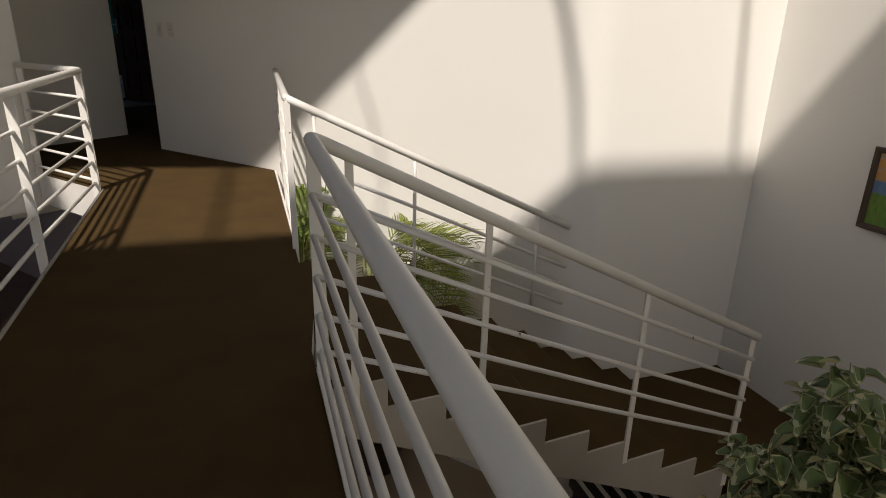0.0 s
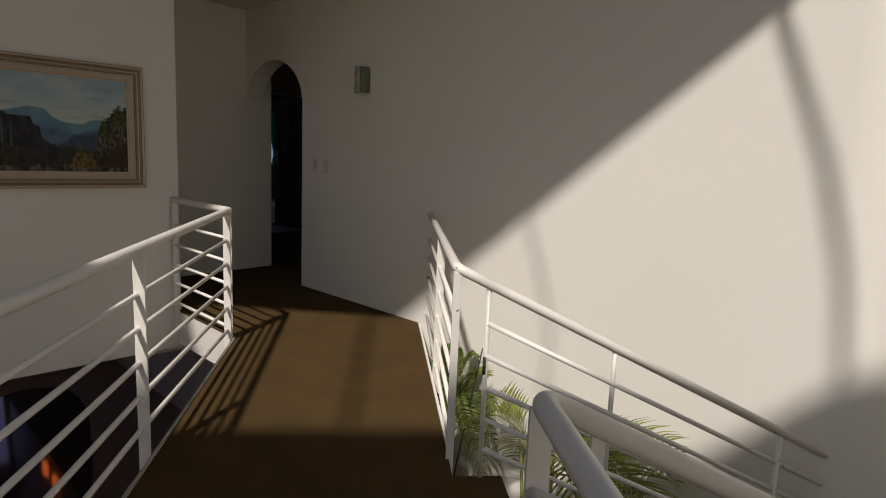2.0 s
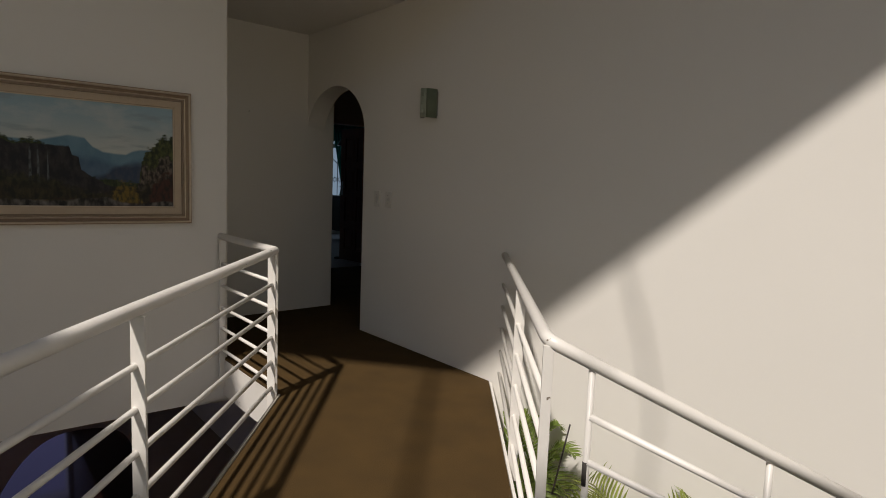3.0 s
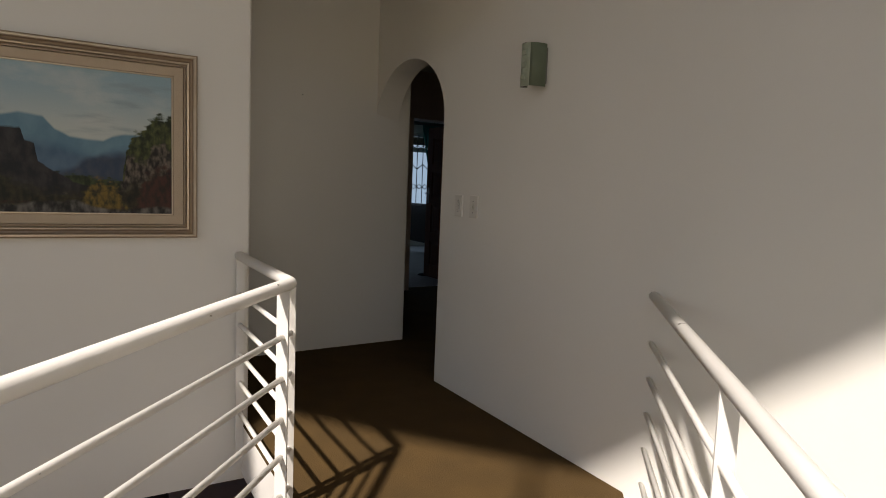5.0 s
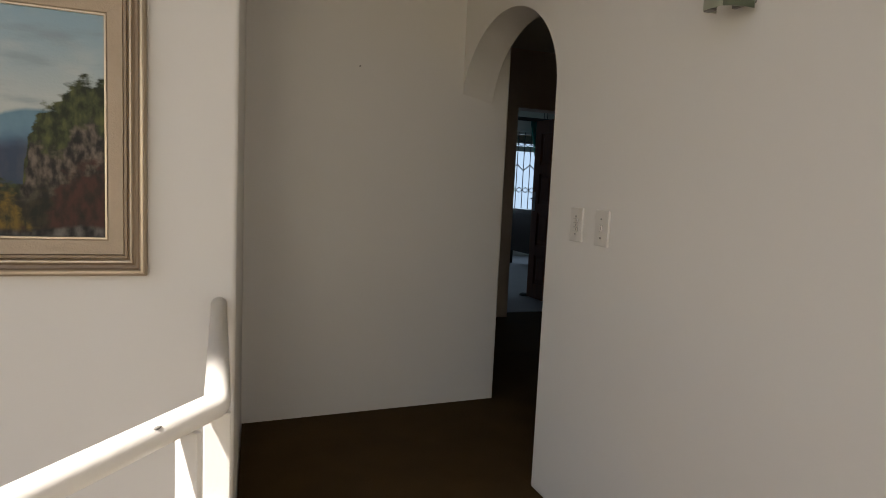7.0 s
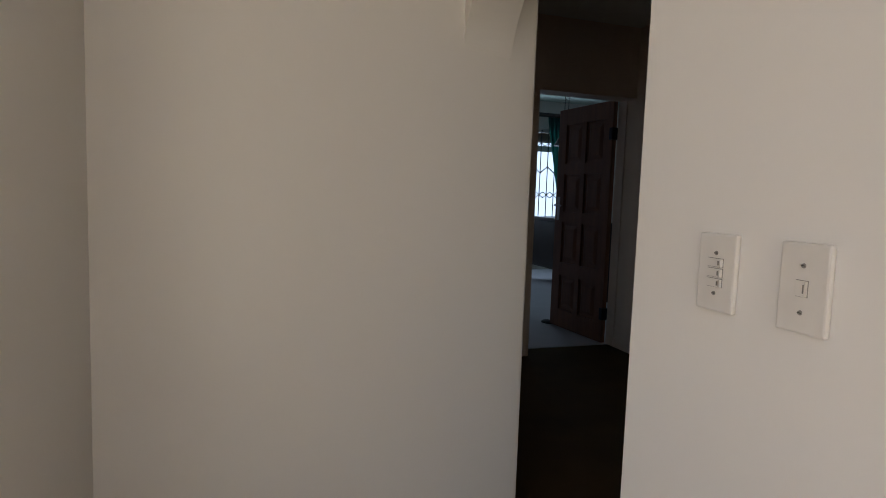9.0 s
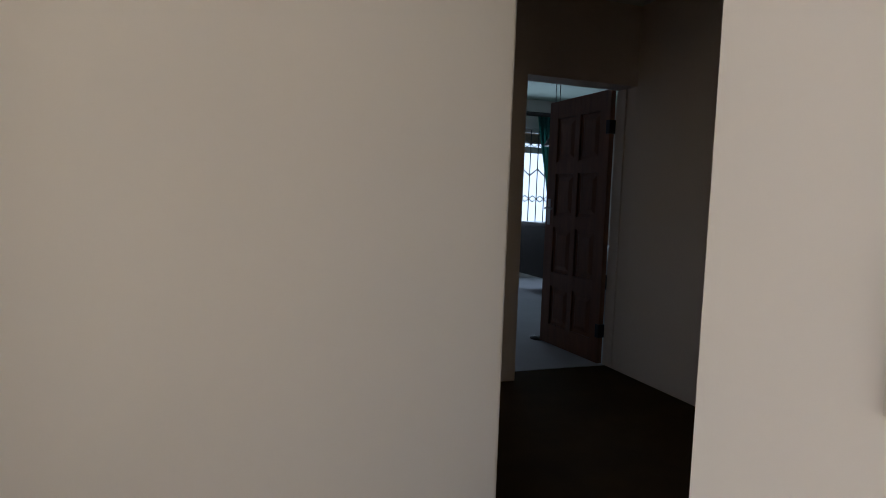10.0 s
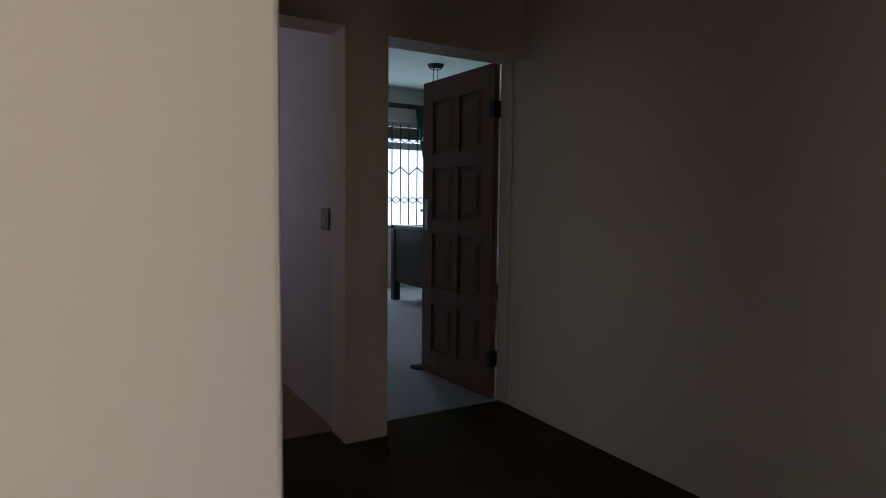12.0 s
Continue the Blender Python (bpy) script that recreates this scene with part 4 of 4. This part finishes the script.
bed()
pend = thing("pendant_lamp", (-6.66, 3.67, 2.85), "dark pendant lamp on two thin cords", "pendant lamp")
bm = bmesh.new()
bmesh.ops.create_cone(bm, cap_ends=True, segments=24, radius1=0.1, radius2=0.07, depth=0.05, matrix=Matrix.Translation((0, 0, -0.026)) @ Matrix.Rotation(math.pi, 4, "X"))
part("canopy", bm, black_iron, pend)
for y in (-0.03, 0.03):
    part("cord", tube(bmesh.new(), [(0, y, -0.05), (0, y, -0.75)], 0.005, 6), black_iron, pend)
bm = bmesh.new()
bmesh.ops.create_cone(bm, cap_ends=True, segments=24, radius1=0.16, radius2=0.08, depth=0.14, matrix=Matrix.Translation((0, 0, -0.81)))
part("shade", bm, black_iron, pend)


# ---- lower level ----
def dining_table():
    th = tagged(new("dining_table"), "long dark polished table with a mirror-like oval top", "table")
    th.matrix_world = Matrix.Translation((-1.1, -2.07, LOW)) @ Matrix.Rotation(math.radians(-14.5), 4, "Z")
    bm = bmesh.new()
    n, loops = 72, []
    for inset, z in ((0.03, 0.705), (0.0, 0.715), (0.0, 0.738), (0.012, 0.75)):
        loop = []
        for i in range(n):
            t = 2 * math.pi * i / n
            cx, sy = math.cos(t), math.sin(t)
            loop.append(bm.verts.new(((1.7 - inset) * math.copysign(abs(cx) ** 0.72, cx), (0.52 - inset) * math.copysign(abs(sy) ** 0.72, sy), z)))
        loops.append(loop)
    for p, q in zip(loops, loops[1:]):
        for i in range(n):
            bm.faces.new((p[i], p[(i + 1) % n], q[(i + 1) % n], q[i])).smooth = True
    bm.faces.new(loops[0][::-1]), bm.faces.new(loops[-1])
    part("tabletop", bm, table_lacquer, th)
    for x in (-0.9, 0.9):
        part("pedestal", tube(bmesh.new(), [(x, 0, 0.08), (x, 0, 0.3), (x, 0, 0.705)], 0.09, 16), wood_dark, th)
        part("foot", boxed((x - 0.07, -0.36, 0.002), (x + 0.07, 0.36, 0.09), None, 0.02), wood_dark, th)


dining_table()


# ---- plants ----
def pot(th, r, h, mat):
    bm = bmesh.new()
    n = 28
    prof = [(0.0, 0.004), (r * 0.68, 0.004), (r * 0.72, 0.02), (r * 0.95, h * 0.86), (r, h * 0.87), (r * 1.02, h), (r * 0.92, h), (r * 0.88, h * 0.9), (0.0, h * 0.89)]
    rings = [[bm.verts.new((max(q, 0.001) * math.cos(2 * math.pi * i / n), max(q, 0.001) * math.sin(2 * math.pi * i / n), z)) for i in range(n)] for q, z in prof]
    for a, b in zip(rings, rings[1:]):
        for i in range(n):
            f = bm.faces.new((a[i], a[(i + 1) % n], b[(i + 1) % n], b[i]))
            f.smooth = True
    part("pot", bm, mat, th, "dark glazed pot")
    bm = bmesh.new()
    bmesh.ops.create_circle(bm, cap_ends=True, segments=24, radius=r * 0.86, matrix=Matrix.Translation((0, 0, h * 0.9)))
    part("soil", bm, soil, th)


def frond(bm_leaf, bm_stem, base, yaw, length, rise, droop, rng, clear):
    """A feather leaf: an arching rib with two rows of narrow leaflets."""
    out = Vector((math.cos(yaw), math.sin(yaw), 0))
    side = Vector((-out.y, out.x, 0))
    n = 23
    pts = [clear(base + out * length * (0.95 * t) + Vector((0, 0, rise * t - droop * t * t))) for t in (i / n for i in range(n + 1))]
    tube(bm_stem, pts, 0.006, 6, 0, 0.0015)
    for i in range(3, n):
        t, p, d = i / n, pts[i], (pts[i + 1] - pts[i - 1]).normalized()
        ll = length * 0.46 * math.sin(math.pi * min(1, 0.14 + 0.84 * t)) ** 0.7 * rng.uniform(0.88, 1.1)
        for sg in (1, -1):
            way = (side * sg * 0.75 + d * 0.7 + Vector((0, 0, 0.42 + rng.uniform(-0.1, 0.1)))).normalized()
            nrm = way.cross(d).normalized()
            wd = way.cross(nrm).normalized() * 0.0062
            rows = []
            for q, w in ((0, 0.5), (0.3, 1.0), (0.65, 0.75), (1.0, 0.05)):
                c2 = clear(p + way * ll * q - Vector((0, 0, 0.3 * ll * q * q)))
                rows.append((bm_leaf.verts.new(c2 - wd * w), bm_leaf.verts.new(c2 + wd * w)))
            for (a, b), (c3, e) in zip(rows, rows[1:]):
                bm_leaf.faces.new((a, b, e, c3))


def palm(at, label, leaves_at, seed, height, leaf, stalk=()):
    """A cane palm; leaves_at: (heading, length, rise, droop) of its fronds."""
    rng = random.Random(seed)
    th = thing("potted_palm", at, label, "palm")
    pot(th, 0.24, 0.42, clay)
    leaves, ribs = bmesh.new(), bmesh.new()
    base = Vector(at)

    def clear(p):
        w = p + base
        over = w.y + 0.03
        if over > 0:
            p = p - Vector((0, over, 0))
        gap = 0.08 - (p + base - O).dot(V)
        if gap > 0 and (p + base).z > -0.6:
            p = p + V * gap
        return p

    for k, (heading, length, rise, droop) in enumerate(leaves_at):
        yaw = math.radians(heading)
        foot = Vector((0.08 * math.cos(2.4 * k), 0.08 * math.sin(2.4 * k), 0.36))
        top = Vector((0.1 * math.cos(yaw), 0.1 * math.sin(yaw), height * rng.uniform(0.88, 1.0)))
        part("cane", tube(bmesh.new(), [foot, foot.lerp(top, 0.5), top], 0.016, 8, 0, 0.008), stem_palm, th)
        frond(leaves, ribs, top, yaw, length, rise, droop, rng, clear)
    if stalk:
        part("bare_stalk", tube(bmesh.new(), stalk, 0.009, 8, 0, 0.004), wood_dark, th, "dark bare stalk")
    part("crown", leaves, leaf, th, "feathery green leaflets")
    tagged(part("rib", ribs, stem_palm, th), kind="stuff")


palm((2.12, -0.27, LOW), "tall green feather palm in a pot beside the bridge",
     [(170, 0.36, 0.6, 0.5), (120, 0.3, 0.7, 0.45), (60, 0.26, 0.75, 0.4), (10, 0.3, 0.7, 0.45), (-60, 0.3, 0.55, 0.6), (200, 0.45, 0.35, 0.6), (90, 0.36, 0.3, 0.6),
      (20, 0.36, 0.4, 0.7), (150, 0.4, 0.15, 0.6), (-20, 0.36, 0.5, 0.55), (140, 0.36, 0.5, 0.6), (180, 0.45, 0.65, 0.75), (-90, 0.3, 0.45, 0.6), (0, 0.36, 0.2, 0.6), (15, 0.18, 0.8, 0.45), (60, 0.2, 0.75, 0.5), (100, 0.24, 0.8, 0.4), (140, 0.28, 0.75, 0.5), (330, 0.2, 0.5, 0.5)], 4, 1.87, leaf_palm_deep, [(0.03, 0, 0.36), (0.2, -0.01, 1.42), (0.48, -0.134, 2.33)])
palm((3.03, -0.4, LOW), "leafy green feather palm in a pot behind the stairs",
     [(12, 0.72, 0.72, 0.5), (35, 0.62, 0.75, 0.62), (-12, 0.75, 0.5, 0.6), (160, 0.55, 0.62, 0.6), (80, 0.5, 0.7, 0.7), (5, 0.72, 0.3, 0.62), (195, 0.55, 0.45, 0.8), (40, 0.65, 0.3, 0.75), (25, 0.6, 0.55, 0.85), (-5, 0.7, 0.62, 0.7), (20, 0.7, 0.45, 0.55), (170, 0.5, 0.4, 0.6), (-30, 0.6, 0.4, 0.7), (140, 0.45, 0.3, 0.6), (10, 0.7, 0.1, 0.5)], 9, 1.93, leaf_palm)


def ficus(at, label, height, spread, seed, shoots):
    """Arching shoots set with rounded leaves, each a green blade on a paler margin, cupped and drooping."""
    rng = random.Random(seed)
    th = thing("potted_ficus", at, label, "potted plant")
    pot(th, 0.22, 0.36, clay)
    part("trunk", tube(bmesh.new(), [(0, 0, 0.3), (0.02, 0.01, height * 0.4), (0, 0, height * 0.7)], 0.022, 8, 0, 0.012), bark, th)
    twigs, leaves = bmesh.new(), bmesh.new()
    for s in range(shoots):
        yaw = 2.4 * s + rng.uniform(-0.3, 0.3)
        far = rng.uniform(0.3, 1.0)
        reach = spread * far
        a = Vector((0, 0, height * rng.uniform(0.5, 0.76)))
        end = Vector((reach * math.cos(yaw), reach * math.sin(yaw), height * (1.0 - 0.26 * far * rng.uniform(0.6, 1.0) - rng.uniform(0.0, 0.1))))
        mid = a.lerp(end, 0.5) + Vector((0.3 * reach * math.cos(yaw), 0.3 * reach * math.sin(yaw), 0.05))
        path = [(1 - t) ** 2 * a + 2 * t * (1 - t) * mid + t * t * end for t in (i / 8 for i in range(9))]
        tube(twigs, path, 0.0035, 6, 0, 0.0012)
        count = 24
        for i in range(count):
            t = 0.25 + 0.75 * i / (count - 1)
            p = (1 - t) ** 2 * a + 2 * t * (1 - t) * mid + t * t * end
            ang = i * 2.4 + rng.uniform(-0.5, 0.5)
            way = Vector((math.cos(ang), math.sin(ang), rng.uniform(-0.55, 0.3))).normalized()
            sd = way.cross(Vector((rng.uniform(-0.5, 0.5), rng.uniform(-0.5, 0.5), 1))).normalized()
            nrm = sd.cross(way).normalized()
            size = rng.uniform(0.06, 0.1) * (1.0 if t < 0.9 else 0.8)
            base = p + way * 0.018
            wave = [rng.uniform(0.92, 1.08) for q in range(12)]
            for rim, mi, lift in ((1.0, 1, 0.0), (rng.uniform(0.83, 0.91), 0, 0.0014)):
                loop = []
                for q in range(12):
                    f = 2 * math.pi * q / 12
                    lx = 0.5 - 0.5 * math.cos(f)
                    ly = 0.34 * math.sin(f) * (1.18 - 0.5 * lx) * wave[q]
                    lx2 = 0.5 + (lx - 0.5) * rim
                    loop.append(leaves.verts.new(base + way * lx2 * size + sd * ly * rim * size + nrm * (lift + 0.3 * size * ly * ly / 0.12 - 0.3 * size * lx2 * lx2)))
                leaves.faces.new(loop).material_index = mi
    tagged(part("twig", twigs, stem_palm, th), kind="stuff")
    part("crown", leaves, [leaf_dark, leaf_cream], th, "green leaves with cream margins")


ficus((5.9, -1.98, LOW), "tall variegated ficus with cream-edged leaves in a pot", 2.78, 0.36, 3, 66)
ficus((5.72, -1.6, LOW), "lower variegated ficus with cream-edged leaves in a pot", 1.86, 0.22, 5, 22)
ficus((5.19, -1.92, LOW), "small variegated ficus below the railing in a pot", 2.0, 0.12, 8, 9)


def slatted_bench(at, turn):
    th = tagged(new("slatted_bench"), "low dark bench with pale slats under the stairs", "bench")
    th.matrix_world = Matrix.Translation(at) @ Matrix.Rotation(turn, 4, "Z")
    part("frame", boxed((-0.6, -0.22, 0.3), (0.6, 0.22, 0.36), None, 0.006), wood_dark, th)
    for k in range(11):
        part("slat", boxed((-0.56 + k * 0.108, -0.21, 0.361), (-0.53 + k * 0.108, 0.21, 0.375), None, 0.003), white_metal, th)
    for x in (-0.54, 0.54):
        for y in (-0.18, 0.18):
            part("leg", boxed((x - 0.025, y - 0.025, 0.002), (x + 0.025, y + 0.025, 0.3)), wood_dark, th)


slatted_bench((5.1, 0.21, LOW), math.radians(50))


# Invented glowing bars, out of view, that the polished table top mirrors as orange.
def orange_glow(x, z):
    th = thing("wall_lamp", (x, -1.43, z), "added orange glow in the lower room, for reflections in the table top", "wall lamp", "amber lamps in the lower room")
    part("back_plate", boxed((-0.09, -0.012, -0.09), (0.09, -0.0005, 0.09), None, 0.003), wood_dark, th)
    for k in range(3):
        part("shade", boxed((-0.075, -0.05, -0.075 + k * 0.055), (0.075, -0.013, -0.035 + k * 0.055), None, 0.008), amber, th, "glowing orange bar, added for its reflection")


for x, z in ((-3.32, -0.2), (-2.88, -0.2)):
    orange_glow(x, z)
